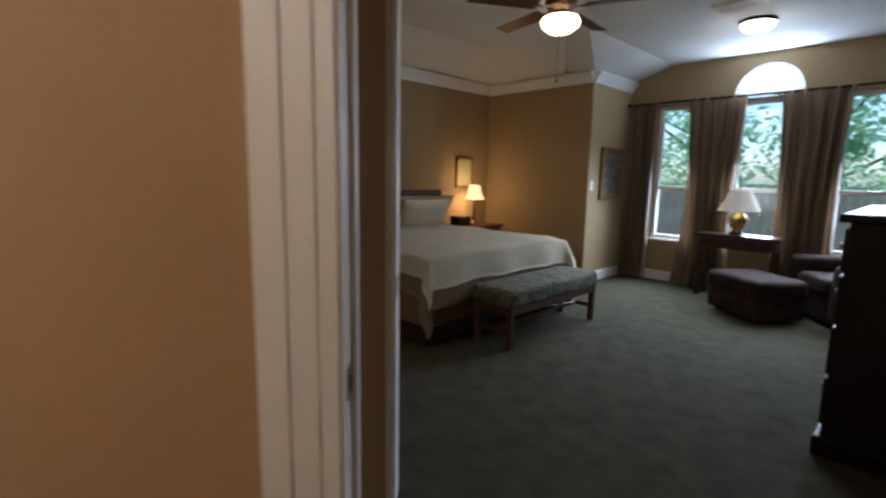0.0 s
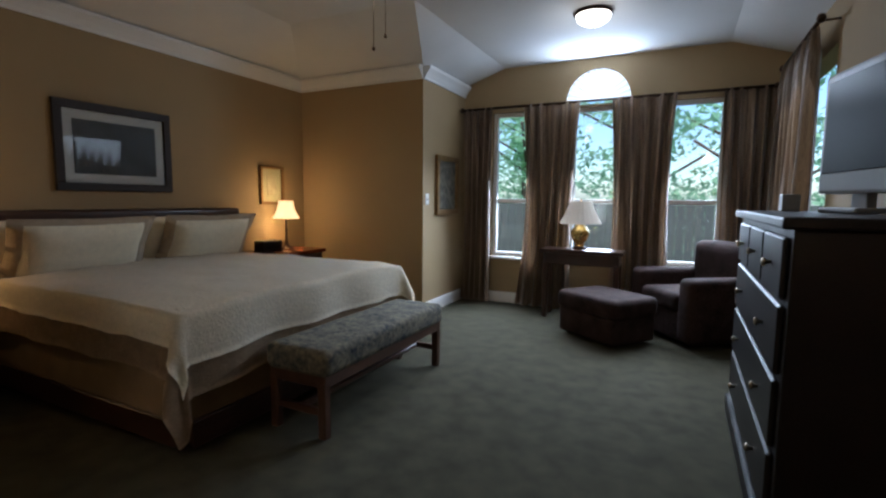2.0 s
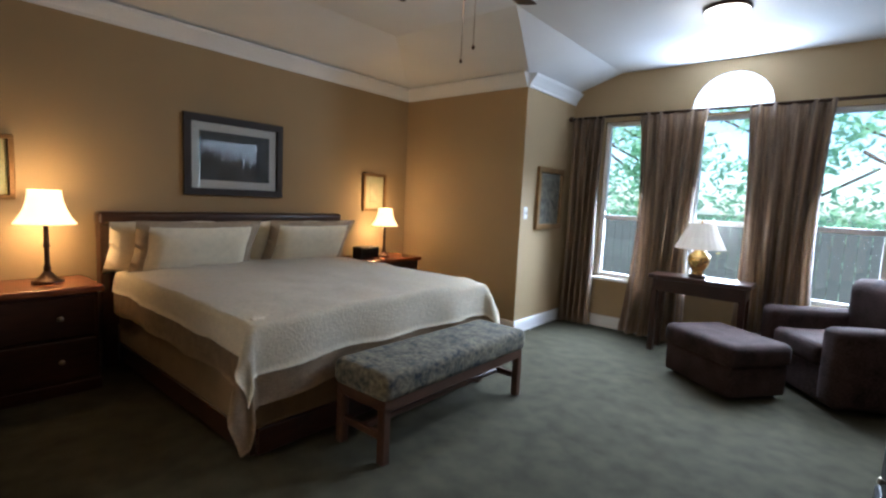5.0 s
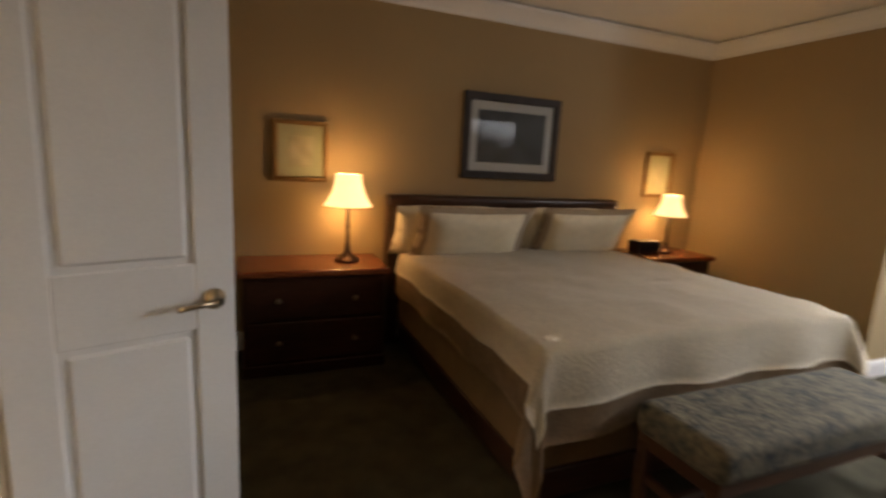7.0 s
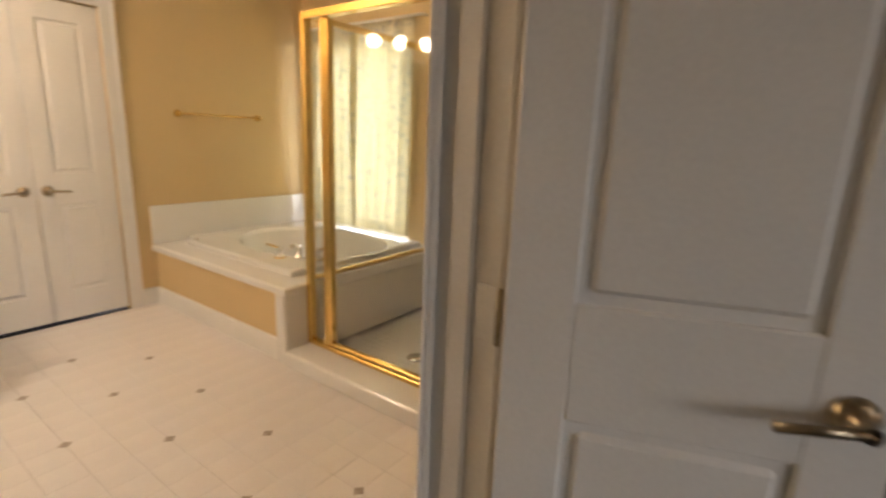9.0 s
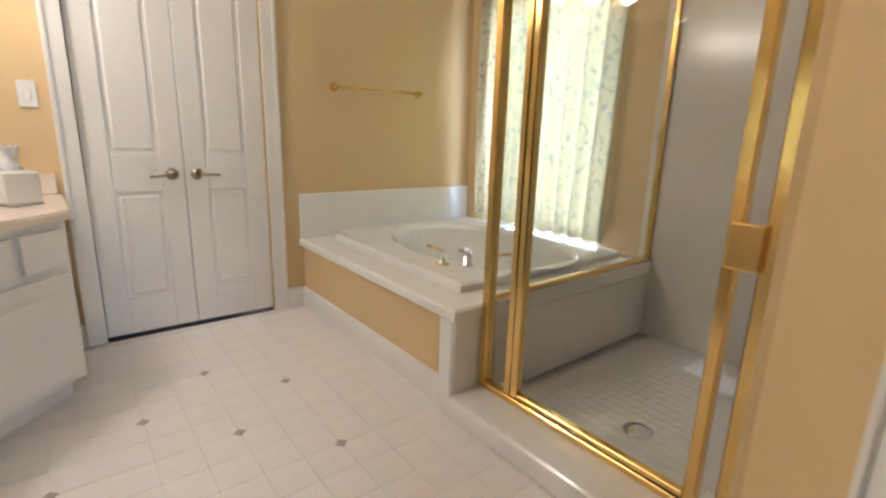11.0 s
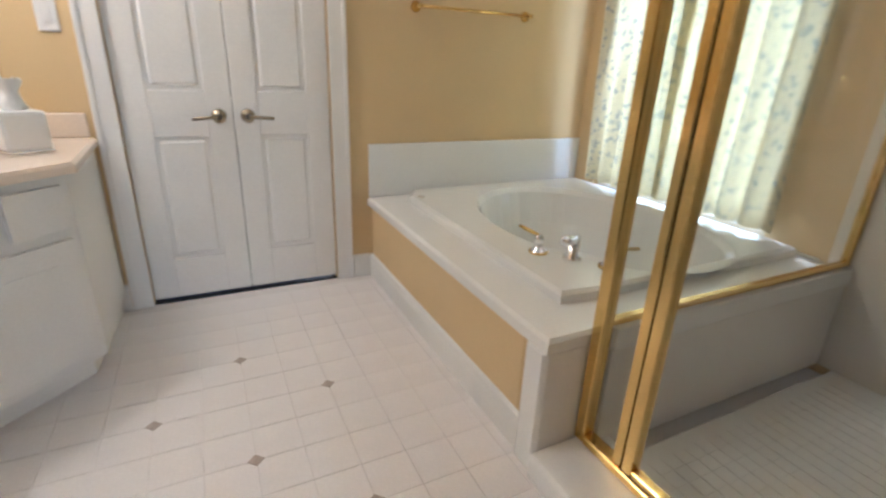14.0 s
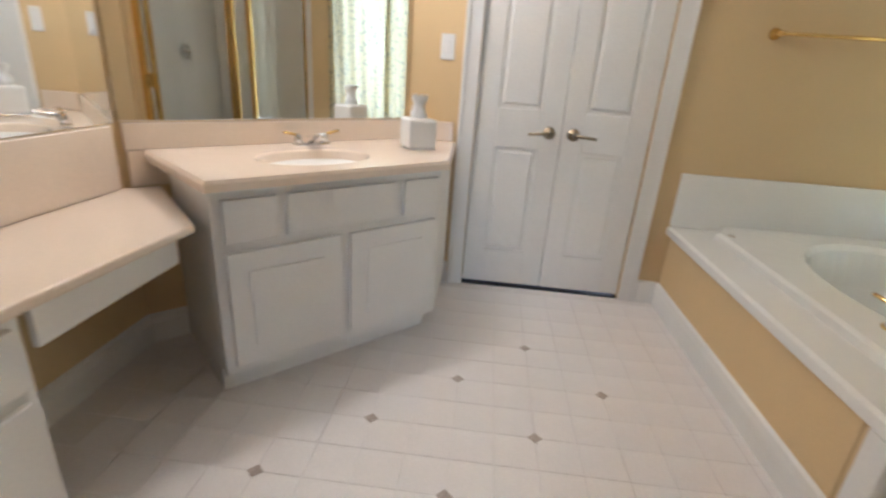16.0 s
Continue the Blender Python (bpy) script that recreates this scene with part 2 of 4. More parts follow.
# gable above with a half-round opening
bm = bmesh.new(); cx, cz, R = 3.23, 2.34, .34
arch = [(cx + R * math.cos(math.pi * i / 16), cz + R * math.sin(math.pi * i / 16)) for i in range(17)]
outer = [(5.0, 2.3), (5.0, F + .1), (1.65, F + .1), (1.65, 2.3), (cx - R, 2.3)]
loop = [(cx + R, 2.3)] + outer[:4] + [(cx - R, 2.3)] + arch[::-1]
fr = [bm.verts.new((x, 7.06, z)) for x, z in loop]; bk = [bm.verts.new((x, 7.2, z)) for x, z in loop]
bm.faces.new(fr); bm.faces.new(bk[::-1])
for i in range(len(loop)):
    bm.faces.new((fr[i], fr[(i + 1) % len(loop)], bk[(i + 1) % len(loop)], bk[i]))
bmesh.ops.recalc_face_normals(bm, faces=bm.faces[:])
struct(link("wall_gable", bm, M_BEDWALL), "taupe gable with a half round window opening", "wall")
wall_windows("wall_east", 'y', 4.98, .14, 2.7, 7.2, H + .15, [(5.6, 6.75, .6, 2.3)], M_BEDWALL, "taupe painted wall with a curtained window")
struct(box("wall_alcove", (4.98, 2.56, 0), (6.0, 2.7, H + .15), M_BEDWALL, bevel=0), "taupe painted return wall by the entry", "wall")
struct(box("wall_hall_east", (5.9, -1, 0), (6.04, 2.6, H), M_HALL, bevel=0), "tan painted hall wall", "wall")
struct(box("wall_hall_south", (3.745, -1.1, 0), (6.0, -.96, H), M_HALL, bevel=0), "tan painted hall wall", "wall")
struct(prism("wall_hall_west", [(3.745, -1), (3.80, -1), (3.825, .885), (3.745, .80)], 0, H, M_HALL, bevel=0), "tan painted hall wall", "wall")
struct(box("ceiling_hall", (3.745, -1.1, H), (6.1, .9, H + .1), M_CEIL, bevel=0), "white hall ceiling", "ceiling")

# vaulted ceiling: sloped rim and a flat middle
bm = bmesh.new()
RX, RY, RA = .90, 1.10, .52
HS = H + .12
ring = [(0, .9), (0, 6), (1.65, 6), (1.65, 7.08), (4.98, 7.08), (4.98, .9)]
inn = [(RX, .9), (RX, 6 - RY), (1.65 + RA, 6 - RY), (1.65 + RA, 7.08), (4.98 - RA, 7.08), (4.98 - RA, .9)]
for dz in (0, .05):
    a = [bm.verts.new((x, y, HS + dz)) for x, y in ring]; b = [bm.verts.new((x, y, F + dz)) for x, y in inn]
    for k in (0, 1, 2, 4):
        bm.faces.new((a[k], a[k + 1], b[k + 1], b[k]))
    bm.faces.new((b[0], b[1], b[2], b[5])); bm.faces.new((b[2], b[3], b[4], b[5]))
struct(link("ceiling", bm, M_CEIL), "white vaulted ceiling with sloped sides", "ceiling")
struct(box("wall_entry_header", (3.6, .86, H + .101), (6.1, .9, F + .14), M_BEDWALL, bevel=0), "taupe wall over the entry", "wall")
struct(box("ceiling_entry", (4.97, .9, H), (6.1, 2.7, H + .1), M_CEIL, bevel=0), "white entry ceiling", "ceiling")
# Unseen slab added over the ceiling to block sky light.
struct(box("light_block_cap", (-.4, .9, F + .15), (6.2, 7.4, F + .25), M_CEIL, bevel=0), "unseen slab above the ceiling that keeps out sky light", "roof")


def run_trim(name, p, q, n, prof, m, label, cat="trim"):
    bm = bmesh.new(); rows = []
    for e in (p, q):
        rows.append([bm.verts.new((e[0] + n[0] * o, e[1] + n[1] * o, z)) for o, z in prof])
    k = len(prof)
    for i in range(k):
        bm.faces.new((rows[0][i], rows[0][(i + 1) % k], rows[1][(i + 1) % k], rows[1][i]))
    bm.faces.new(rows[0]); bm.faces.new(rows[1][::-1])
    bmesh.ops.recalc_face_normals(bm, faces=bm.faces[:])
    return struct(link(name, bm, m), label, cat)


CROWN = [(.002, H - .01), (.002, H - .14), (.018, H - .14), (.022, H - .115), (.05, H - .075), (.085, H - .035), (.09, H - .012)]
CROWN = [(o, z + .13) for o, z in CROWN]
BASE = [(.002, 0), (.018, 0), (.018, .10), (.012, .125), (.002, .13)]
for p, q, n in (((0, 1.3), (0, 6), (1, 0)), ((0, 6), (1.65, 6), (0, -1)), ((1.65, 6), (1.65, 7.06), (1, 0))):
    run_trim("crown_moulding", p, q, n, CROWN, M_CEIL, "white crown moulding at the top of the wall")
for p, q, n in (((0, 1.3), (0, 6), (1, 0)), ((0, 6), (1.665, 6), (0, -1)), ((1.65, 5.985), (1.65, 7.06), (1, 0)), ((1.65, 7.06), (4.98, 7.06), (0, -1)), ((4.98, 2.7), (4.98, 7.06), (-1, 0))):
    run_trim("baseboard", p, q, n, BASE, M_WHITE, "white painted baseboard")

# windows
def window(name, x0, x1, z0, z1, y, mid):
    w = empty(name, label="tall white framed sash window with a view of trees", cat="window", kind="structure")
    t = .045
    for nm, lo, hi in (("frame_side", (x0, y + .04, z0), (x0 + t, y + .11, z1)), ("frame_side", (x1 - t, y + .04, z0), (x1, y + .11, z1)),
                       ("frame_top", (x0 + t, y + .04, z1 - t), (x1 - t, y + .11, z1)), ("frame_bottom", (x0 + t, y + .04, z0), (x1 - t, y + .11, z0 + t)),
                       ("meeting_rail", (x0 + t, y + .05, mid - .025), (x1 - t, y + .1, mid + .025)),
                       ("sill", (x0 - .03, y - .05, z0 - .035), (x1 + .03, y + .035, z0 - .003))):
        box(nm, lo, hi, M_WHITE, w)
    for lo, hi in (((x0 + t, y + .072, z0 + t), (x1 - t, y + .078, mid - .025)), ((x0 + t, y + .072, mid + .025), (x1 - t, y + .078, z1 - t))):
        g = box("pane", lo, hi, M_GLASS, w, bevel=0); g.visible_shadow = False
    return w


for i, (x0, x1, z0, z1) in enumerate(WIN):
    window("window_%d" % (i + 1), x0, x1, z0, z1, 7.06, 1.24)
fan = empty("window_4", label="half round fanlight with radiating white pleats", cat="window", kind="structure")
bm = bmesh.new()
for i in range(16):
    a0, a1 = math.pi * i / 16, math.pi * (i + 1) / 16
    c0 = bm.verts.new((cx, 7.09, cz)); p0 = bm.verts.new((cx + R * math.cos(a0), 7.10, cz + R * math.sin(a0))); pm = bm.verts.new((cx + R * math.cos((a0 + a1) / 2), 7.075, cz + R * math.sin((a0 + a1) / 2))); p1 = bm.verts.new((cx + R * math.cos(a1), 7.10, cz + R * math.sin(a1)))
    bm.faces.new((c0, p0, pm)); bm.faces.new((c0, pm, p1))
# Emission on the pleats stands in for daylight coming through the fanlight.
M_PLEAT = mat("fan_shade_glow", (.85, .85, .85), .9, bump=0, emit=(.86, .93, 1, .75)); link("pleated_shade", bm, M_PLEAT, fan)

# ---------- curtains ----------
def drape(name, axis, at, a0, a1, z0, z1, folds, m, label, depth=.055, group="", bottom_shift=0., narrow=1.0):
    bm = bmesh.new(); N, K = folds * 8, 14; rows = []
    for k in range(K + 1):
        f = k / K; z = z1 + (z0 - z1) * f; rr = []
        for i in range(N + 1):
            u = i / N; mid = (a0 + a1) / 2
            c = mid + (a0 + u * (a1 - a0) - mid) * (1 + (narrow - 1) * math.sin(f * math.pi) * .9) + bottom_shift * f * f
            ph = u * folds * 2 * math.pi
            o = depth * (.55 + .45 * f) * math.sin(ph + .6 * math.sin(3.1 * f + u * 5)) + .012 * math.sin(u * 37 + f * 4)
            if k == 0: o *= .5
            rr.append(bm.verts.new((c, at + o, z) if axis == 'x' else (at + o, c, z)))
        rows.append(rr)
    for r0, r1 in zip(rows, rows[1:]):
        for i in range(N): bm.faces.new((r0[i], r0[i + 1], r1[i + 1], r1[i]))
    bmesh.ops.solidify(bm, geom=bm.faces[:], thickness=.004)
    ob = link(name, bm, m, smooth=True)
    return tagged(ob, label, "curtain", group)


CL = "floor length brown silk curtain hanging in folds, fold highlights painted as stripes"
for a0, a1, sh, nr in ((1.70, 2.07, -.02, .9), (2.44, 3.08, -.05, .8), (3.40, 4.02, .03, .85), (4.42, 4.86, .04, .9)):
    drape("curtain", 'x', 6.93, a0, a1, .02, 2.33, 5, M_CURTAIN, CL, group="bedroom curtains", bottom_shift=sh, narrow=nr)
drape("curtain", 'y', 4.86, 5.62, 6.75, .02, 2.42, 9, M_CURTAIN, CL, group="bedroom curtains")
for p, q in (((1.68, 6.93, 2.315), (4.84, 6.93, 2.315)), ((4.86, 5.52, 2.44), (4.86, 6.84, 2.44))):
    c = empty("curtain_rod", label="dark bronze curtain rod with ball finials", cat="curtain rod")
    rod("pole", p, q, .014, M_BRONZE, c)
    for e in (p, q):
        lathe("finial", [(0, -.03), (.02, -.025), (.03, 0), (.02, .025), (0, .03)], M_BRONZE, c, mtx=Matrix.Translation(e), seg=12)
    for f in (.04, .96):
        pp = Vector(p).lerp(Vector(q), f); wall_p = (pp.x, 7.055, pp.z) if p[1] == q[1] else (4.975, pp.y, pp.z)
        rod("bracket", pp, wall_p, .008, M_BRONZE, c)

# ---------- bed ----------
bed = empty("bed", (0, 3.86, 0), label="made king bed with a cream quilt and dark wood headboard", cat="bed")
for sy in (-1, 1):
    box("bed_post", (.03, sy * 1.0 - .05, 0), (.15, sy * 1.0 + .05, 1.1), M_WOOD, bed, bevel=.012, seg=2)
box("headboard_panel", (.05, -.95, .3), (.10, .95, 1.06), M_WOOD, bed, bevel=.008)
bm = bmesh.new(); add_box(bm, (.02, -1.06, 1.05), (.17, 1.06, 1.15), .035, 3); link("headboard_rail", bm, M_WOOD, bed, smooth=True)
for sy in (-1, 1):
    box("side_rail", (.15, sy * .93 - .02, .05), (2.07, sy * .93 + .02, .18), M_WOOD, bed)
box("footboard", (2.05, -.91, .05), (2.09, .91, .18), M_WOOD, bed)
box("box_spring", (.15, -.95, .18), (2.08, .95, .48), M_SKIRT, bed, bevel=.02, seg=2)


def quilt(name, zoff, drops, m, x0, out):
    """A cloth over the mattress; the hem falls further at the two foot corners, where it flares."""
    bm = bmesh.new(); NX, NY = 64, 60; zt, L, Wd = .755, 2.08, .95
    foot, side = drops
    us = np.linspace(x0, L + foot, NX + 1); vs = np.linspace(-Wd - side, Wd + side, NY + 1); g = []
    for u in us:
        row = []
        for v in vs:
            du, dv = max(0, u - L), max(0, abs(v) - Wd); sv = 1 if v > 0 else -1
            dd = max(du, dv) + .85 * min(du, dv); lo = min(du, dv)
            fold = .014 * math.sin(u * 11 + v * 2) * (dv > 0) + .020 * math.sin(v * 10 + u) * (du > 0) + .03 * math.sin(math.atan2(dv, du + 1e-6) * 7) * min(1, lo / .08)
            off = .05 * (1 - math.exp(-dd * 9)) + fold * min(1, dd / .3) + .42 * lo + (out if dd > 0 else 0)
            a = math.atan2(dv, du) if dd > 0 else 0
            x = min(u, L) + (off * math.cos(a) if dd > 0 else 0)
            y = sv * (min(abs(v), Wd) + (off * math.sin(a) if dd > 0 else 0))
            crease = .008 * noise.noise((u * 5, v * 5, 0)) + .005 * noise.noise((u * 14, v * 14, 2)) + .004 * math.sin(7 * u + 2.2 * v + 3 * noise.noise((u * 2, v * 2, 5)))
            z = zt - max(0, dd - .03) + crease - .03 * (min(abs(v), Wd) / Wd) ** 4 - .015 * max(0, (min(u, L) - 1.7) / .4) ** 2 + zoff
            row.append(bm.verts.new((x, y, max(z, .13 + .02 * math.sin(u * 9 + v * 7)))))
        g.append(row)
    for i in range(NX):
        for j in range(NY): bm.faces.new((g[i][j], g[i + 1][j], g[i + 1][j + 1], g[i][j + 1]))
    bmesh.ops.solidify(bm, geom=bm.faces[:], thickness=-.012)
    bmesh.ops.recalc_face_normals(bm, faces=bm.faces[:])
    return link(name, bm, m, bed, smooth=True)


box("mattress", (.16, -.93, .47), (2.06, .93, .725), M_SPREAD, bed, bevel=.05, seg=3)
quilt("quilt", 0, (.27, .17), M_SPREAD, .2, .012)["label"] = "cream matelasse quilt"
quilt("quilt_border", -.012, (.41, .31), M_BORDER, .2, 0)["label"] = "brown border of the quilt"


def pillow(name, w, h, t, m, parent=None):
    bm = bmesh.new(); N = 14; top, bot = [], []
    for i in range(N + 1):
        rt, rb = [], []
        for j in range(N + 1):
            u, v = 2 * i / N - 1, 2 * j / N - 1
            q = max(0, (1 - u ** 4) * (1 - v ** 4)) ** .55
            s = 1 - .06 * (1 - abs(u)) * abs(v) - .05 * (1 - abs(v)) * abs(u)
            z = t / 2 * q + .006 * noise.noise((u * 4, v * 4, w))
            rt.append(bm.verts.new((u * w / 2 * s, v * h / 2 * s, z))); rb.append(bm.verts.new((u * w / 2 * s, v * h / 2 * s, -z)))
        top.append(rt); bot.append(rb)
    for i in range(N):
        for j in range(N):
            bm.faces.new((top[i][j], top[i + 1][j], top[i + 1][j + 1], top[i][j + 1])); bm.faces.new((bot[i][j], bot[i][j + 1], bot[i + 1][j + 1], bot[i + 1][j]))
    bmesh.ops.remove_doubles(bm, verts=bm.verts[:], dist=.004)
    return link(name, bm, m, parent, smooth=True)


for y, x, w, m, lab in ((-.62, .25, .85, M_PILLOW, "cream linen pillow leaning on the headboard"), (.40, .25, .85, M_PILLOW, "cream linen pillow leaning on the headboard"),
                        (-.48, .40, .82, M_PILLOW, "cream sham pillow with a taupe edge"), (.52, .38, .80, M_PILLOW, "cream sham pillow with a taupe edge")):
    p = pillow("pillow", w, .43, .2, m); p.matrix_world = Matrix.Translation((x, 3.86 + y, .90)) @ pose(0, 0, 0, 0, -62, 0) @ pose(0, 0, 0, 0, 0, 90)
    tagged(p, lab, "pillow", "bed pillows")
    if x > .3:
        bb = pillow("border", w + .09, .47, .10, M_PILLOWB, p)

# ---------- bench ----------
bench = empty("bench", (2.345, 4.02, 0), label="long bench with a floral tapestry seat and wooden legs", cat="bench")
bm = bmesh.new(); add_box(bm, (-.21, -.67, .33), (.21, .67, .475), .05, 4); link("seat", bm, M_TAPESTRY, bench, "dark floral tapestry cushion", True)
box("apron", (-.19, -.65, .275), (.19, .65, .34), M_LEGWOOD, bench)
for sx in (-1, 1):
    for sy in (-1, 1):
        box("leg", (sx * .165 - .025, sy * .63 - .025, 0), (sx * .165 + .025, sy * .63 + .025, .30), M_LEGWOOD, bench, bevel=.006)
for sy in (-1, 1):
    box("side_stretcher", (-.14, sy * .63 - .014, .12), (.14, sy * .63 + .014, .16), M_LEGWOOD, bench)
box("centre_stretcher", (-.015, -.61, .125), (.015, .61, .155), M_LEGWOOD, bench)

# ---------- night stands, lamps ----------
def night_stand(y0, y1, d):
    o = empty("night_stand", (.02, (y0 + y1) / 2, 0), label="reddish wooden night stand with drawers beside the bed", cat="night stand", group="night stands")
    w = (y1 - y0) / 2
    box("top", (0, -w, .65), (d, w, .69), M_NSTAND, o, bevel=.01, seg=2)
    # Carcass and drawers darker than the red top: front shade put into the colour.
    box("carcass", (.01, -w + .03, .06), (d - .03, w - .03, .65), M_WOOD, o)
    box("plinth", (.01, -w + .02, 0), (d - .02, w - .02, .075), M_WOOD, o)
    for z0, z1 in ((.10, .355), (.375, .63)):
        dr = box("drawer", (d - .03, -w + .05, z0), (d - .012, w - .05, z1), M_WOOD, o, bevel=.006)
        for s in (-.5, .5):
            lathe("knob", [(0, 0), (.008, 0), (.008, .012), (.018, .02), (.012, .032), (0, .034)], M_NICKEL, dr, seg=12, mtx=Matrix.Translation((d - .012, s * w, (z0 + z1) / 2)) @ pose(0, 0, 0, 0, 90))
    return o


night_stand(1.78, 2.73, .52); night_stand(4.98, 5.78, .50)


def table_lamp(loc, s=1.0, mirror=0):
    o = empty("table_lamp", loc, label="lit table lamp with a bell shade and slim bronze stem", cat="lamp", group="bedside lamps")
    q = Matrix.Diagonal((s, s, s, 1))
    lathe("base", [(0, 0), (.075, 0), (.075, .012), (.055, .02), (.04, .035), (.022, .06), (.018, .07)], M_BRONZE, o, mtx=q)
    lathe("stem", [(.016, .07), (.02, .085), (.013, .11), (.012, .2), (.018, .215), (.012, .23), (.011, .33), (.018, .345), (.008, .36), (.008, .42)], M_BRONZE, o, mtx=q)
    bm_prof = [(.145, .34), (.118, .38), (.095, .43), (.082, .48), (.076, .53), (.073, .53), (.079, .48), (.092, .43), (.115, .38), (.142, .34)]
    lathe("shade", bm_prof, M_SHADE, o, "cream fabric bell shade glowing from within", mtx=q, seg=32)
    lathe("bulb", [(0, .40), (.02, .41), (.028, .44), (.02, .47), (0, .48)], M_BULB, o, mtx=q, seg=12)
    return o


LA, LB = (.26, 2.49, .69), (.26, 5.44, .69)
table_lamp(LA, 1.13); table_lamp(LB, 1.0)
lamp("bulb_light", 'POINT', (.26, 2.49, .69 + .62), 3.4, WARM, .03); lamp("bulb_light", 'POINT', (.17, 2.49, .69 + .34), 3.4, WARM, .03)
lamp("bulb_light", 'POINT', (.26, 5.44, .69 + .56), 4.8, WARM, .03); lamp("bulb_light", 'POINT', (.17, 5.44, .69 + .30), 3.8, WARM, .03)
clock = empty("alarm_clock", (.27, 5.17, .69), label="small dark clock radio on the night stand", cat="clock")
box("body", (-.07, -.13, 0), (.07, .13, .12), M_BLACKWOOD, clock, bevel=.015, seg=2)
box("face", (.068, -.1, .03), (.073, .1, .1), M_SCREEN, clock)

# ---------- pictures ----------
def picture(name, org, wdir, w, h, fw, mfr, mmat, mw, mpr, label, glazed=True):
    """org: centre on the wall; wdir: 'y' faces +x, 'x' faces -y."""
    o = empty(name, org, 0 if wdir == 'y' else 0, label=label, cat="picture")
    def bx(nm, a0, a1, z0, z1, d0, d1, m):
        return box(nm, (d0, a0, z0), (d1, a1, z1), m, o, bevel=.004)
    bx("frame_top", -w / 2, w / 2, h / 2 - fw, h / 2, .002, .035, mfr); bx("frame_bottom", -w / 2, w / 2, -h / 2, -h / 2 + fw, .002, .035, mfr)
    bx("frame_side", -w / 2, -w / 2 + fw, -h / 2 + fw, h / 2 - fw, .002, .035, mfr); bx("frame_side", w / 2 - fw, w / 2, -h / 2 + fw, h / 2 - fw, .002, .035, mfr)
    bx("mat_board", -w / 2 + fw, w / 2 - fw, -h / 2 + fw, h / 2 - fw, .004, .012, mmat)
    bx("print", -w / 2 + fw + mw, w / 2 - fw - mw, -h / 2 + fw + mw, h / 2 - fw - mw, .008, .016, mpr)
    if glazed:
        g = box("glazing", (.02, -w / 2 + fw, -h / 2 + fw), (.022, w / 2 - fw, h / 2 - fw), M_GLASS, o, bevel=0); g.visible_shadow = False
    return o


picture("picture", (0, 3.867, 1.625), 'y', .89, .67, .06, M_DARKFR, M_MATBOARD, .07, M_PHOTO, "large black framed dark print with a white mat over the bed")
picture("picture", (0, 2.20, 1.425), 'y', .37, .415, .03, M_GOLDFR, M_MATGREEN, .075, M_PRINT, "gilt framed sepia print with a cream mat")
picture("picture", (0, 5.487, 1.39), 'y', .34, .42, .03, M_GOLDFR, M_MATGREEN, .075, M_PRINT, "gilt framed sepia print with a cream mat")
picture("picture", (1.65, 6.56, 1.41), 'y', .56, .66, .055, M_GOLDFR, M_FLORAL, .01, M_FLORAL, "framed still life of flowers in dark tones", False)
sw = empty("light_switch", (1.65, 6.09, 1.25), label="white light switch plate on the wall", cat="switch")
box("plate", (.001, -.035, -.06), (.008, .035, .06), M_PLASTIC, sw); box("toggle", (.008, -.006, -.014), (.02, .006, .014), M_PLASTIC, sw)

# ---------- console table, urn lamp ----------
tb = empty("console_table", (3.2, 6.68, 0), label="dark wooden console table under the middle window", cat="table")
box("tabletop", (-.42, -.16, .70), (.42, .16, .74), M_WOOD, tb, bevel=.008, seg=2)
box("apron", (-.38, -.13, .58), (.38, .13, .70), M_WOOD, tb)
for sx in (-1, 1):
    for sy in (-1, 1):
        box("leg", (sx * .36 - .025, sy * .11 - .025, 0), (sx * .36 + .025, sy * .11 + .025, .6), M_WOOD, tb)
ul = empty("table_lamp", (3.17, 6.66, .74), label="brass ginger jar lamp with a pleated cream shade", cat="lamp")
lathe("base", [(0, 0), (.075, 0), (.075, .02), (.05, .035)], M_BRONZE, ul)
lathe("jar", [(.05, .035), (.045, .06), (.075, .10), (.095, .16), (.09, .20), (.06, .235), (.045, .25), (.055, .27), (.02, .29), (.01, .30), (.01, .34)], M_BRASS, ul, "polished brass ginger jar")
lathe("shade", [(.21, .27), (.16, .37), (.105, .50), (.102, .50), (.157, .37), (.207, .27)], M_SHADEOFF, ul, "pleated cream shade", seg=48, wave=.04)
lathe("finial", [(0, .5), (.01, .5), (.006, .53), (0, .535)], M_BRASS, ul, seg=10)

# ---------- armchair, ottoman ----------
ot = empty("ottoman", (3.54, 6.03, 0), -36.5, label="low dark brown suede ottoman with a loose cushion", cat="ottoman")
bm = bmesh.new(); add_box(bm, (-.335, -.255, .03), (.335, .255, .26), .03, 2); link("base", bm, M_CHAIR, ot, smooth=True)
bm = bmesh.new(); add_box(bm, (-.355, -.275, .25), (.355, .275, .42), .065, 4); link("cushion", bm, M_CHAIR, ot, smooth=True)
ch = empty("armchair", (4.26, 6.50, 0), 36, label="dark brown suede armchair with a scarf over the back", cat="armchair")
for nm, lo, hi, bv in (("base", (-.36, -.30, .04), (.40, .30, .30), .03), ("seat_cushion", (-.38, -.27, .28), (.28, .27, .45), .06), ("arm", (-.38, -.46, .04), (.42, -.27, .60), .07), ("arm", (-.38, .27, .04), (.42, .46, .60), .07), ("backrest", (.20, -.34, .28), (.46, .34, .88), .11)):
    bm = bmesh.new(); add_box(bm, lo, hi, bv, 4); link(nm, bm, M_CHAIR, ch, smooth=True)

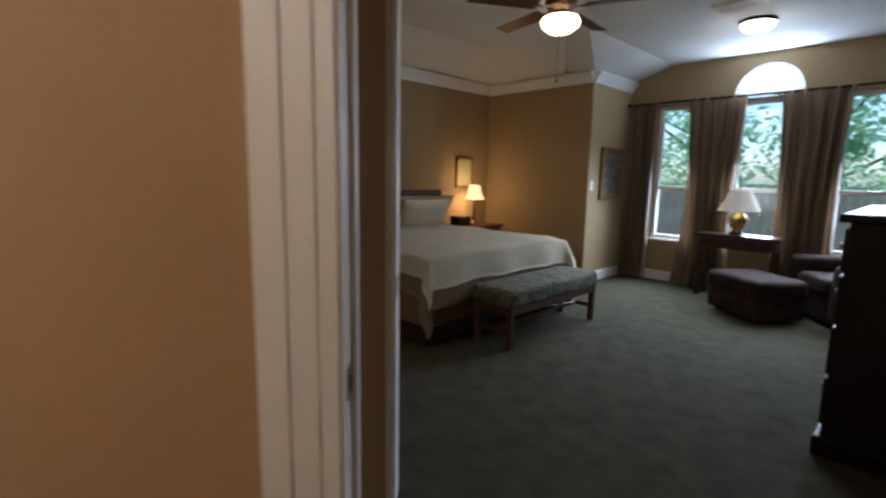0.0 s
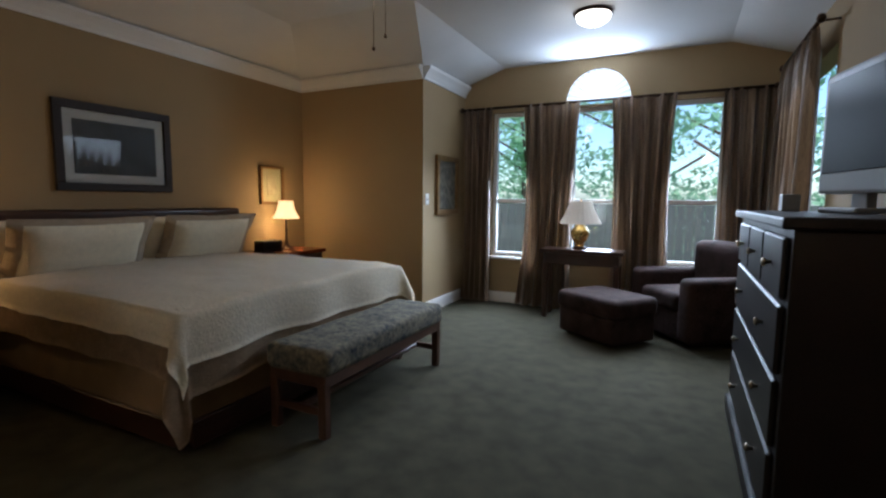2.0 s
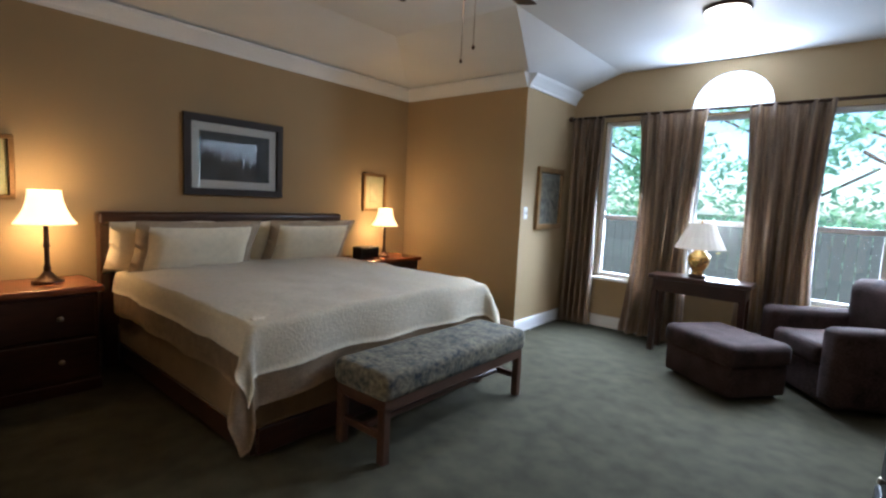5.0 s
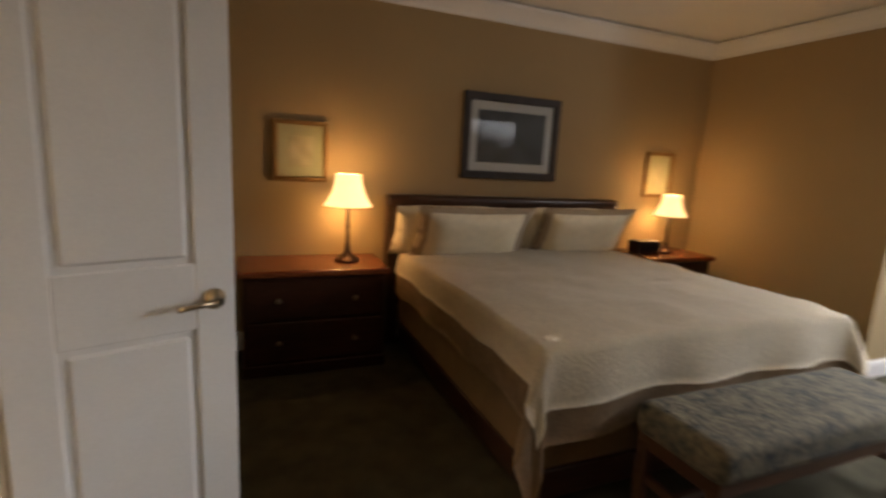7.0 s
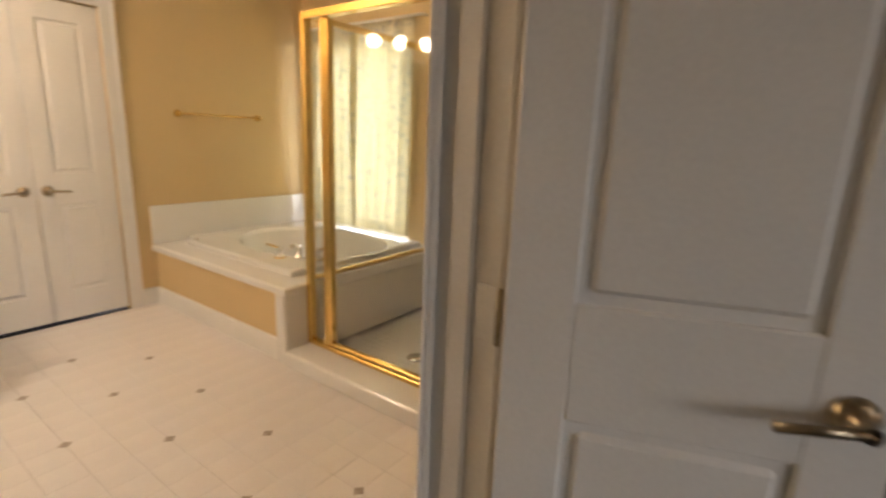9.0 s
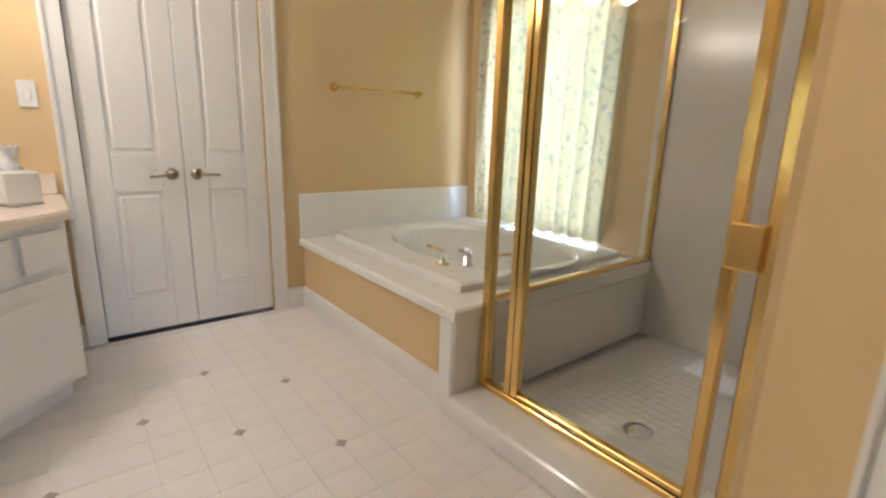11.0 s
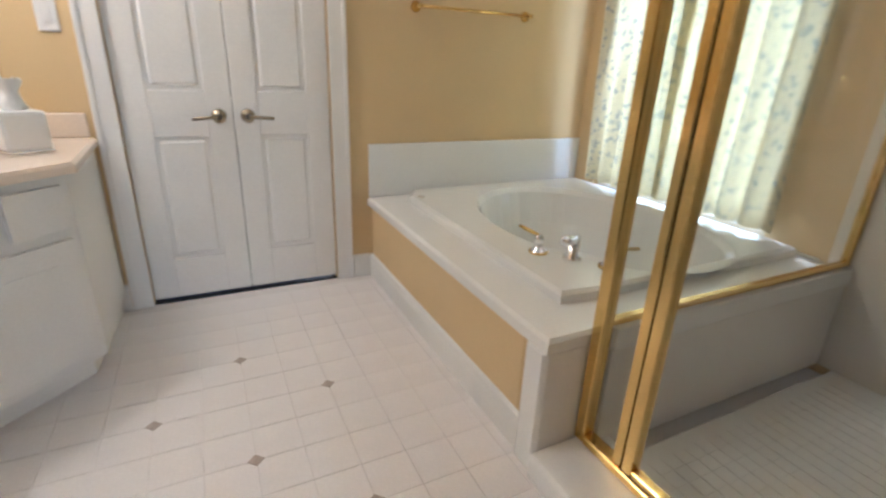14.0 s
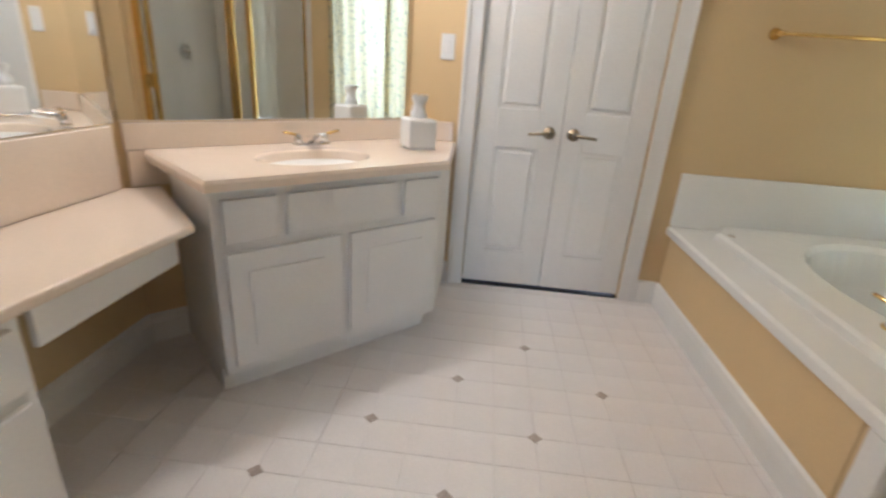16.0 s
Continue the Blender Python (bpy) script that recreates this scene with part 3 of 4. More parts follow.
# ---------- chest of drawers, television ----------
cd = empty("chest_of_drawers", (4.42, 4.09, 0), label="tall black wooden chest of drawers with brass knobs", cat="chest of drawers")
box("carcass", (.02, -.70, .08), (.41, .70, 1.16), M_BLACKWOOD, cd)
box("top", (-.02, -.74, 1.16), (.43, .74, 1.20), M_BLACKWOOD, cd, bevel=.01, seg=2)
box("plinth", (-.01, -.72, 0), (.42, .72, .10), M_BLACKWOOD, cd, bevel=.01)
for z0, z1, n in ((.14, .38, 1), (.40, .64, 1), (.66, .90, 1), (.92, 1.13, 3)):
    for k in range(n):
        a0 = -.66 + 1.32 / n * k + .012; a1 = -.66 + 1.32 / n * (k + 1) - .012
        dr = box("drawer", (0, a0, z0), (.022, a1, z1), M_BLACKWOOD, cd, bevel=.008)
        for f in ((.5,) if n > 1 else (.22, .78)):
            lathe("knob", [(0, 0), (.008, 0), (.008, .012), (.018, .02), (.012, .03), (0, .032)], M_NICKEL, dr, seg=12, mtx=Matrix.Translation((0, a0 + (a1 - a0) * f, (z0 + z1) / 2)) @ pose(0, 0, 0, 0, -90))
tv = empty("television", (4.835, 4.30, 1.20), 12, label="silver framed flat television on a stand, switched off", cat="television")
box("foot", (-.10, -.16, 0), (.10, .16, .025), M_TVGREY, tv, bevel=.008); box("neck", (-.01, -.06, .02), (.03, .06, .10), M_TVGREY, tv)
box("case", (-.04, -.31, .09), (.05, .31, .67), M_TVGREY, tv, bevel=.015, seg=2); box("screen", (-.046, -.27, .19), (-.038, .27, .63), M_SCREEN, tv)
bx = empty("small_box", (4.62, 4.60, 1.20), label="small silver box on top of the chest", cat="box"); box("body", (-.04, -.04, 0), (.04, .04, .09), M_TVGREY, bx, bevel=.006)

# ---------- ceiling fan, dome light, vent ----------
fn = empty("ceiling_fan", (2.51, 3.87, 0), label="five blade dark wood ceiling fan with a lit glass bowl", cat="ceiling fan")
lathe("canopy", [(0, F - .002), (.07, F - .002), (.06, F - .05), (.015, F - .06)], M_BRONZE, fn); 
lathe("motor", [(0, 2.745), (.05, 2.740), (.11, 2.715), (.125, 2.675), (.11, 2.635), (.06, 2.615), (.06, 2.585), (.09, 2.575), (.09, 2.560), (0, 2.560)], M_BRONZE, fn)
lathe("bowl", [(.135, 2.560), (.15, 2.535), (.14, 2.495), (.085, 2.455), (0, 2.435)], M_BULB, fn, "lit frosted glass bowl")
lathe("finial", [(0, 2.405), (.012, 2.413), (.008, 2.436), (0, 2.437)], M_BRONZE, fn, seg=10)
for k in range(5):
    mt = pose(0, 0, 2.640, 0, 0, 23 + 72 * k)
    bl = box("blade", (.19, -.068, -.005), (.74, .068, .004), M_WOOD, fn, bevel=.004, mtx=mt @ pose(0, 0, 0, 10))
    box("blade_iron", (.09, -.018, -.01), (.24, .018, -.004), M_BRONZE, bl, bevel=.002, mtx=mt)
for dx, z0 in ((.05, 2.17), (-.03, 2.11)):
    rod("pull_chain", (dx, .03, z0), (dx, .03, 2.565), .002, M_BRONZE, fn, seg=6)
    lathe("pull_knob", [(0, z0 - .02), (.009, z0 - .012), (.009, z0), (0, z0 + .008)], M_BRONZE, fn, seg=10, mtx=Matrix.Translation((dx, .03, 0)))
lamp("bulb_light", 'POINT', (2.51, 3.87, 2.36), 1.5, (1, .72, .42), .08)
dm = empty("ceiling_light", (3.38, 5.75, 0), label="flush dome ceiling light with a bronze rim, lit", cat="ceiling light")
lathe("rim", [(0, F - .003), (.15, F - .003), (.154, F - .018), (.148, F - .028), (.141, F - .026)], M_BRONZE, dm, seg=32); lathe("dome", [(.142, F - .027), (.125, F - .068), (.075, F - .097), (0, F - .106)], M_BULBW, dm, "lit white glass dome", seg=32)
lathe("finial", [(0, F - .125), (.01, F - .115), (.006, F - .10), (0, F - .10)], M_BRONZE, dm, seg=10)
lamp("bulb_light", 'POINT', (3.38, 5.75, F - .2), 2.4, (1, .84, .66), .1)
vt = empty("ceiling_vent", (3.38, 5.2, F), label="white louvred ceiling vent", cat="vent")
for lo, hi in (((-.19, -.1, -.012), (.19, -.08, -.001)), ((-.19, .08, -.012), (.19, .1, -.001)), ((-.19, -.08, -.012), (-.17, .08, -.001)), ((.17, -.08, -.012), (.19, .08, -.001))):
    box("frame", lo, hi, M_WHITE, vt, bevel=.002)
for k in range(7):
    box("slat", (-.17, -.075 + k * .0235, -.01), (.17, -.068 + k * .0235, -.001), M_WHITE, vt, bevel=0)

hl = empty("ceiling_light", (4.6, -.35, 0), label="flush glass ceiling light in the hall, lit", cat="ceiling light")
lathe("rim", [(0, H - .003), (.16, H - .003), (.16, H - .03), (.14, H - .035)], M_BRONZE, hl, seg=24); lathe("dome", [(.14, H - .035), (.1, H - .08), (0, H - .1)], M_BULBW, hl, seg=24)
lamp("hall_light", 'POINT', (4.6, -.35, H - .25), 18, (1, .82, .60), .08)

# ---------- entry: diagonal wall, jambs ----------
dv, nv = (-.7071, .7071), (.7071, .7071)
E0 = (3.93, .99)


def diag(name, s0, s1, o0, o1, z0, z1, m, parent=None, label="", org=E0, d=dv, n=nv):
    return prism(name, [dpl(org, d, n, s0, o0), dpl(org, d, n, s1, o0), dpl(org, d, n, s1, o1), dpl(org, d, n, s0, o1)], z0, z1, m, parent, label, bevel=.003)


struct(diag("wall_entry", 0, .12, -.26, -.02, 0, H, M_HALL), "tan painted hall wall beside the entry", "wall")
struct(diag("wall_switch", .12, .86, -.20, -.075, 0, H, M_BEDWALL), "taupe painted short wall with a switch", "wall")
struct(diag("wall_corner_end", .86, .98, -.52, -.02, 0, H, M_BEDWALL), "taupe painted wall end", "wall")
d1 = empty("door_1", label="white cased entry opening with a strike plate", cat="door frame", kind="structure")
diag("jamb", -.012, .125, -.02, 0, 0, H, M_WHITE, d1)
for k, (o0, o1, t) in enumerate(((-.045, -.008, .012), (-.10, -.045, .02), (-.16, -.10, .028))):
    diag("casing", -.012 - t, -.001, o0, o1, 0, H, M_WHITE, d1)
diag("stop", .055, .09, 0, .012, 0, H, M_WHITE, d1)
diag("strike_plate", .008, .046, -.001, .003, .885, .955, M_NICKEL, d1)
# Black block on the plate paints the shade inside the latch hole.
diag("latch_hole_shade", .018, .034, .002, .004, .905, .935, M_BLACK, d1)
d2 = empty("door_2", label="white cased opening into the bedroom with a strike plate", cat="door frame", kind="structure")
diag("jamb", .858, .99, -.02, .005, 0, H, M_WHITE, d2); diag("casing", .845, .857, -.10, -.005, 0, H, M_WHITE, d2); diag("casing", .985, 1.0, -.10, -.005, 0, H, M_WHITE, d2)
diag("strike_plate", .88, .915, .004, .008, .885, .955, M_NICKEL, d2)
sp = empty("light_switch", label="white triple switch plate on the taupe wall", cat="switch")
diag("plate", .60, .76, -.0735, -.066, 1.32, 1.45, M_PLASTIC, sp)
for s in (.635, .68, .725):
    diag("rocker", s - .015, s + .015, -.066, -.060, 1.355, 1.415, M_PLASTIC, sp)

# ---------- bathroom shell ----------
YS, XW, ZB = -2.15, -.18, 2.6
struct(prism("floor_bath", [(-.3, -2.3), (3.75, -2.3), (3.75, 1.12), (-.3, 1.12)], -.1, -.004, M_GROUT, bevel=0), "pale grout bed under the floor tiles", "floor")
wall_windows("wall_bath_west", 'y', XW - .14, .14, -2.3, 1.12, ZB, [(-1.96, -.86, .475, 2.05)], M_BATHWALL, "buff painted outer wall with a window over the tub")
struct(box("wall_bath_south", (XW, YS - .14, 0), (1.435, YS, ZB), M_BATHWALL, bevel=0), "buff painted wall with a towel bar", "wall")
struct(box("wall_bath_south_side", (2.335, YS - .14, 0), (2.9, YS, ZB), M_BATHWALL, bevel=0), "buff painted wall with a switch", "wall")
struct(box("wall_bath_header", (1.435, YS - .14, 2.05), (2.335, YS, ZB), M_BATHWALL, bevel=0), "buff painted wall over the double doors", "wall")
struct(box("wall_bath_east", (3.6, -1.23, 0), (3.74, 1.12, ZB), M_BATHWALL, bevel=0), "buff painted wall behind the dressing counter", "wall")
struct(prism("wall_bath_mirror", [(2.68, YS), (3.6, -1.23), (3.74, -1.23), (3.74, -1.37), (2.8, YS - .14)], 0, ZB, M_BATHWALL, bevel=0), "buff painted angled wall behind the vanity", "wall")
struct(prism("ceiling_bath", [(-.32, -2.3), (3.75, -2.3), (3.75, 1.14), (-.32, 1.14)], ZB, ZB + .1, M_CEIL, bevel=0), "white bathroom ceiling", "ceiling")
struct(box("wall_south_west", (-.32, 1.12, 0), (2.11, 1.25, 2.9), M_BEDWALL, bevel=0), "taupe wall beside the bathroom door", "wall")
struct(box("wall_south_east", (2.90, 1.12, 0), (3.72, 1.25, 2.9), M_BEDWALL, bevel=0), "taupe wall beside the bathroom door", "wall")
struct(box("wall_south_header", (2.11, 1.12, 2.05), (2.90, 1.25, 2.9), M_BEDWALL, bevel=0), "taupe wall over the bathroom door", "wall")
struct(box("wall_closet_backing", (-.2, 1.105, 0), (2.11, 1.118, ZB), M_BATHWALL, bevel=0), "buff painted wall", "wall")
# Unseen black sheet added so the door cracks read as shade.
struct(box("wall_closet_shade", (1.42, YS - .8, 0), (2.36, YS - .75, 2.1), M_BLACK, bevel=0), "unseen black sheet behind the double doors, standing for closet shade", "wall")
# square floor tiles with small diamond insets in a staggered pattern
org, T = Vector((2.0, -1.504, 0)), .1435
fl = bpy.data.objects["floor_bath"]
tile = bmesh.new(); add_box(tile, (-T / 2 + .0007, -T / 2 + .0007, -.004), (T / 2 - .0007, T / 2 - .0007, .001), .0008)
tmesh = bpy.data.meshes.new("tile"); tile.to_mesh(tmesh); tile.free(); tmesh.materials.append(M_FLOORT)
inset = bmesh.new(); add_box(inset, (-.018, -.018, -.003), (.018, .018, .0022), .0008)
imesh = bpy.data.meshes.new("tile_inset"); inset.to_mesh(imesh); inset.free(); imesh.materials.append(M_DIAMOND)
rest = bmesh.new(); count = 0
for i in range(-20, 21):
    for j in range(-20, 21):
        c = org + Vector(((i + .5) * T, (j + .5) * T, 0))
        if 1.0 < c.x < 3.72 and -2.1 < c.y < 1.1:
            if count < 300 and c.x < 2.95:
                o = new("tile", tmesh); o.parent = fl; o.matrix_world = Matrix.Translation(c); count += 1
            else:
                add_box(rest, (-T / 2 + .0007, -T / 2 + .0007, -.004), (T / 2 - .0007, T / 2 - .0007, .001), 0, 1, Matrix.Translation(c))
        p = org + Vector((i * T, j * T, 0))
        if i % 2 == 0 and j % 2 == 0 and (i + j) % 4 == 0 and 1.5 < p.x < 3.2 and -1.6 < p.y < 1.05 and p.x - p.y < 3.85:
            o = new("tile_inset", imesh); o.parent = fl; o.matrix_world = Matrix.Translation(p) @ pose(0, 0, 0, 0, 0, 45)
tagged(link("outer_tiles", rest, M_FLOORT, fl), kind="stuff")
BBASE = [(.002, 0), (.02, 0), (.02, .09), (.014, .12), (.002, .13)]
for p, q, n in (((1.248, YS), (1.345, YS), (0, 1)), ((2.425, YS), (2.68, YS), (0, 1)), ((3.6, -1.23), (3.6, 1.1), (-1, 0)), ((2.68, YS), (3.6, -1.23), (-.707, .707)), ((1.228, YS), (1.228, -.652), (1, 0))):
    run_trim("baseboard", p, q, n, BBASE, M_WHITE, "white painted baseboard")


# ---------- panelled doors ----------
def leaf(parent, w, h, mtx, handle_side, t=.035, hz=.87):
    """A two-panel door leaf from x=0 to w, z=0..h, centred on y=0."""
    st, top_r, lock0, lock1, bot = .11, .12, hz - .09, hz + .11, .2
    lf = box("panel_core", (.02, -t / 2 + .01, .02), (w - .02, t / 2 - .01, h - .02), M_WHITE, parent, bevel=0, mtx=mtx)
    for nm, lo, hi in (("stile", (0, -t / 2, 0), (st, t / 2, h)), ("stile", (w - st, -t / 2, 0), (w, t / 2, h)), ("rail", (st, -t / 2, 0), (w - st, t / 2, bot)), ("rail", (st, -t / 2, lock0), (w - st, t / 2, lock1)), ("rail", (st, -t / 2, h - top_r), (w - st, t / 2, h))):
        box(nm, lo, hi, M_WHITE, lf, bevel=.003, mtx=mtx)
    for z0, z1 in ((bot + .012, lock0 - .012), (lock1 + .012, h - top_r - .012)):
        bm = bmesh.new(); add_box(bm, (st + .012, -t / 2 + .001, z0), (w - st - .012, t / 2 - .001, z1), .016, 1, mtx); link("raised_panel", bm, M_WHITE, lf)
    x = w - .06 if handle_side > 0 else .06
    for sy in (-1, 1):
        rb = lathe("rosette", [(0, 0), (.032, 0), (.032, .006), (.022, .014), (.012, .02), (.012, .05)], M_NICKEL, lf, seg=20, mtx=mtx @ Matrix.Translation((x, sy * t / 2, hz)) @ pose(0, 0, 0, -90 * sy))
        rod("lever", mtx @ Vector((x, sy * (t / 2 + .045), hz)), mtx @ Vector((x - handle_side * .11, sy * (t / 2 + .05), hz - .008)), .008, M_NICKEL, rb)
    return lf


def casing_around(parent, p, d, n, s0, s1, h, w=.085):
    for nm, a, b, z0, z1 in (("casing_side", s0 - w, s0, 0, h + w), ("casing_side", s1, s1 + w, 0, h + w), ("casing_top", s0, s1, h, h + w)):
        diag(nm, a, b, .0025, .016, z0, z1, M_WHITE, parent, org=p, d=d, n=n)
        if nm == "casing_side":
            e = (a + .0, a + .02) if a < s0 - .01 else (b - .02, b)
            diag("casing_band", e[0], e[1], .0165, .026, z0, z1, M_WHITE, parent, org=p, d=d, n=n)


dd = empty("door_3", label="pair of white panelled closet doors with levers, closed", cat="door", kind="structure")
leaf(dd, .443, 2.02, pose(1.44, YS - .03, .022), 1); leaf(dd, .443, 2.02, pose(1.887, YS - .03, .022), -1)
casing_around(dd, (1.435, YS), (1, 0), (0, 1), 0, .90, 2.05)
# Black strip painted in for the shade under the doors.
box("threshold_shade", (1.436, YS - .1, -.003), (2.334, YS - .012, .003), M_BLACK, dd, bevel=0)
bd = empty("door_4", label="white panelled bathroom door standing open, with lever", cat="door", kind="structure")
leaf(bd, .55, 2.02, Matrix.Translation((2.145, 1.29, .03)) @ pose(0, 0, 0, 0, 0, 109), 1, hz=.93)
box("jamb", (2.112, 1.10, 0), (2.128, 1.27, 2.05), M_WHITE, bd); box("jamb", (2.885, 1.10, 0), (2.898, 1.27, 2.05), M_WHITE, bd); box("head_jamb", (2.128, 1.10, 2.033), (2.885, 1.27, 2.049), M_WHITE, bd)
box("stop", (2.128, 1.17, 0), (2.14, 1.215, 2.03), M_WHITE, bd)
casing_around(bd, (2.11, 1.25), (1, 0), (0, 1), 0, .79, 2.05); casing_around(bd, (2.11, 1.105), (1, 0), (0, -1), 0, .79, 2.05)
for z in (.25, 1.02, 1.8):
    h = box("hinge", (2.129, 1.225, z - .05), (2.134, 1.268, z + .05), M_WHITE, bd, bevel=.001)
    rod("hinge_pin", (2.14, 1.275, z - .05), (2.14, 1.275, z + .05), .006, M_NICKEL, h, seg=8)
# angled closet wall with a door
P1, P2 = Vector((1.2, .50)), Vector((2.09, 1.11)); cdv = (P2 - P1).normalized(); L = (P2 - P1).length
cdr, cnr = (cdv.x, cdv.y), (cdv.y, -cdv.x)
for s0, s1, z0, z1, nm in ((0, .53, 0, ZB, "wall_closet_a"), (.53, 1.06, 2.05, ZB, "wall_closet_head"), (1.06, L, 0, ZB, "wall_closet_b")):
    struct(diag(nm, s0, s1, -.10, 0, z0, z1, M_BATHWALL, org=P1, d=cdr, n=cnr), "buff painted angled wall", "wall")
cl = empty("door_5", label="white panelled closet door in the angled wall, closed", cat="door", kind="structure")
ang = math.degrees(math.atan2(cdr[1], cdr[0])); q = dpl(P1, cdr, cnr, .535, -.03)
leaf(cl, .52, 2.02, Matrix.Translation((q[0], q[1], .012)) @ pose(0, 0, 0, 0, 0, ang), -1, hz=.98); casing_around(cl, P1, cdr, cnr, .53, 1.06, 2.05)

# ---------- tub ----------
tub = empty("bathtub", label="white oval tub in a marble deck with buff front", cat="bathtub")
box("front_panel", (1.13, YS + .003, 0), (1.228, -.652, .414), M_BATHWALL, tub, bevel=.002)
box("access_panel", (1.2285, -.98, .14), (1.232, -.68, .405), M_BATHWALL, tub, bevel=.002)
X0, X1, Y0, Y1, ZD = XW + .003, 1.255, YS + .003, -.549, .46
bm = bmesh.new(); NS = 48; ox, oy = .46, -1.32; rings = []
def edge_pt(a, x0, x1, y0, y1):
    c, s = math.cos(a), math.sin(a); k = min(((x1 - ox) if c > 0 else (x0 - ox)) / c if abs(c) > 1e-6 else 9, ((y1 - oy) if s > 0 else (y0 - oy)) / s if abs(s) > 1e-6 else 9)
    return ox + c * k, oy + s * k
SPEC = (("o", ZD - .045, 0), ("o", ZD - .01, 0), ("o2", ZD, 0), ("r", ZD, 0), ("r", ZD + .03, 0), ("r2", ZD + .04, 0), ("e", ZD + .036, 1.0), ("e", ZD + .01, .965), ("e", .30, .90), ("e", .16, .82), ("e", .10, .68), ("e", .09, .01))
TA = sorted([2 * math.pi * (i + .37) / (NS - 4) for i in range(NS - 4)] + [math.atan2(y - oy, x - ox) % (2 * math.pi) for x in (X0, X1) for y in (Y0, Y1)])
for kind, z, k in SPEC:
    row = []
    for a in TA:
        if kind == "o": x, y = edge_pt(a, X0, X1, Y0, Y1)
        elif kind == "o2": x, y = edge_pt(a, X0 + .001, X1 - .012, Y0 + .001, Y1 - .012)
        elif kind == "r": x, y = edge_pt(a, X0 + .03, X1 - .17, Y0 + .06, Y1 - .15)
        elif kind == "r2": x, y = edge_pt(a, X0 + .04, X1 - .185, Y0 + .07, Y1 - .165)
        else: x, y = ox - .03 + .48 * k * math.cos(a), oy + .66 * k * math.sin(a)
        row.append(bm.verts.new((x, y, z)))
    rings.append(row)
for a, b in zip(rings, rings[1:]):
    for i in range(NS): bm.faces.new((a[i], a[(i + 1) % NS], b[(i + 1) % NS], b[i]))
bmesh.ops.recalc_face_normals(bm, faces=bm.faces[:])
link("deck", bm, M_LINER, tub, "glossy white marble deck and basin")
box("splash", (XW + .003, YS + .003, ZD + .001), (1.248, YS + .022, .747), M_LINER, tub, bevel=.004); box("splash", (XW + .003, YS + .023, ZD + .001), (XW + .02, -.62, .472), M_LINER, tub, bevel=.004)
prism("end_pier", [(.95, -.65), (1.245, -.65), (1.26, -.635), (1.26, -.562), (1.245, -.549), (.95, -.549)], 0, ZD - .046, M_LINER, tub, bevel=.006)
lathe("overflow", [(0, 0), (.02, 0), (.018, .006), (0, .008)], M_CHROME, tub, mtx=Matrix.Translation((1.04, -1.91, ZD + .04)))
tf = empty("tub_faucet", (.86, -.93, ZD + .037), -55, label="chrome and brass three piece tub faucet on the deck", cat="faucet")
for s in (-1, 1):
    hb = lathe("handle_base", [(0, 0), (.032, 0), (.03, .01), (.016, .02), (.014, .045), (.02, .055), (.012, .07), (0, .075)], M_CHROME, tf, seg=16, mtx=Matrix.Translation((s * .13, 0, 0)))
    rod("lever", (s * .13, 0, .068), (s * .22, -.02, .085), .007, M_BRASS, hb)
    lathe("trim_ring", [(.033, 0), (.037, 0), (.037, .008), (.033, .01)], M_BRASS, hb, seg=16, mtx=Matrix.Translation((s * .13, 0, 0)))
lathe("spout_base", [(0, 0), (.036, 0), (.034, .015), (.022, .025), (.02, .08), (0, .085)], M_CHROME, tf, seg=16)
bm = bmesh.new(); add_box(bm, (-.018, -.01, .06), (.018, .17, .095), .012, 2, pose(0, 0, 0, 14)); link("spout", bm, M_CHROME, tf, smooth=True)

# towel bar
tbar = empty("towel_bar", label="brass towel bar on the wall over the tub", cat="towel bar")
for x in (.985, .325):
    lathe("post", [(0, 0), (.028, 0), (.024, .012), (.012, .022), (.012, .06), (0, .062)], M_BRASS, tbar, seg=16, mtx=Matrix.Translation((x, YS, 1.42)) @ pose(0, 0, 0, -90))
rod("bar", (.325, YS + .05, 1.42), (.985, YS + .05, 1.42), .008, M_BRASS, tbar)

# bath window and curtain
bw = empty("window_5", label="bathroom window with white frame behind the curtain", cat="window", kind="structure")
for nm, lo, hi in (("frame_side", (XW - .1, -1.96, .475), (XW - .04, -1.91, 2.05)), ("frame_side", (XW - .1, -.91, .475), (XW - .04, -.86, 2.05)), ("frame_top", (XW - .1, -1.91, 2.0), (XW - .04, -.91, 2.05)), ("frame_bottom", (XW - .1, -1.91, .475), (XW - .04, -.91, .50))):
    box(nm, lo, hi, M_WHITE, bw)
g = box("pane", (XW - .075, -1.91, .50), (XW - .069, -.91, 2.0), M_GLASS, bw, bevel=0); g.visible_shadow = False
drape("curtain", 'y', XW + .06, -1.98, -1.40, .525, 2.18, 5, M_VOILE, "cream voile curtain with a small leaf print", .022, "bathroom curtains")
drape("curtain", 'y', XW + .06, -1.46, -.80, .525, 2.18, 5, M_VOILE, "cream voile curtain with a small leaf print", .022, "bathroom curtains")
c = empty("curtain_rod", label="white curtain rod over the bathroom window", cat="curtain rod")
rod("pole", (XW + .06, -2.05, 2.19), (XW + .06, -.72, 2.19), .01, M_WHITE, c)
for y in (-2.05, -.72): rod("bracket", (XW + .06, y, 2.19), (XW + .002, y, 2.19), .007, M_WHITE, c)

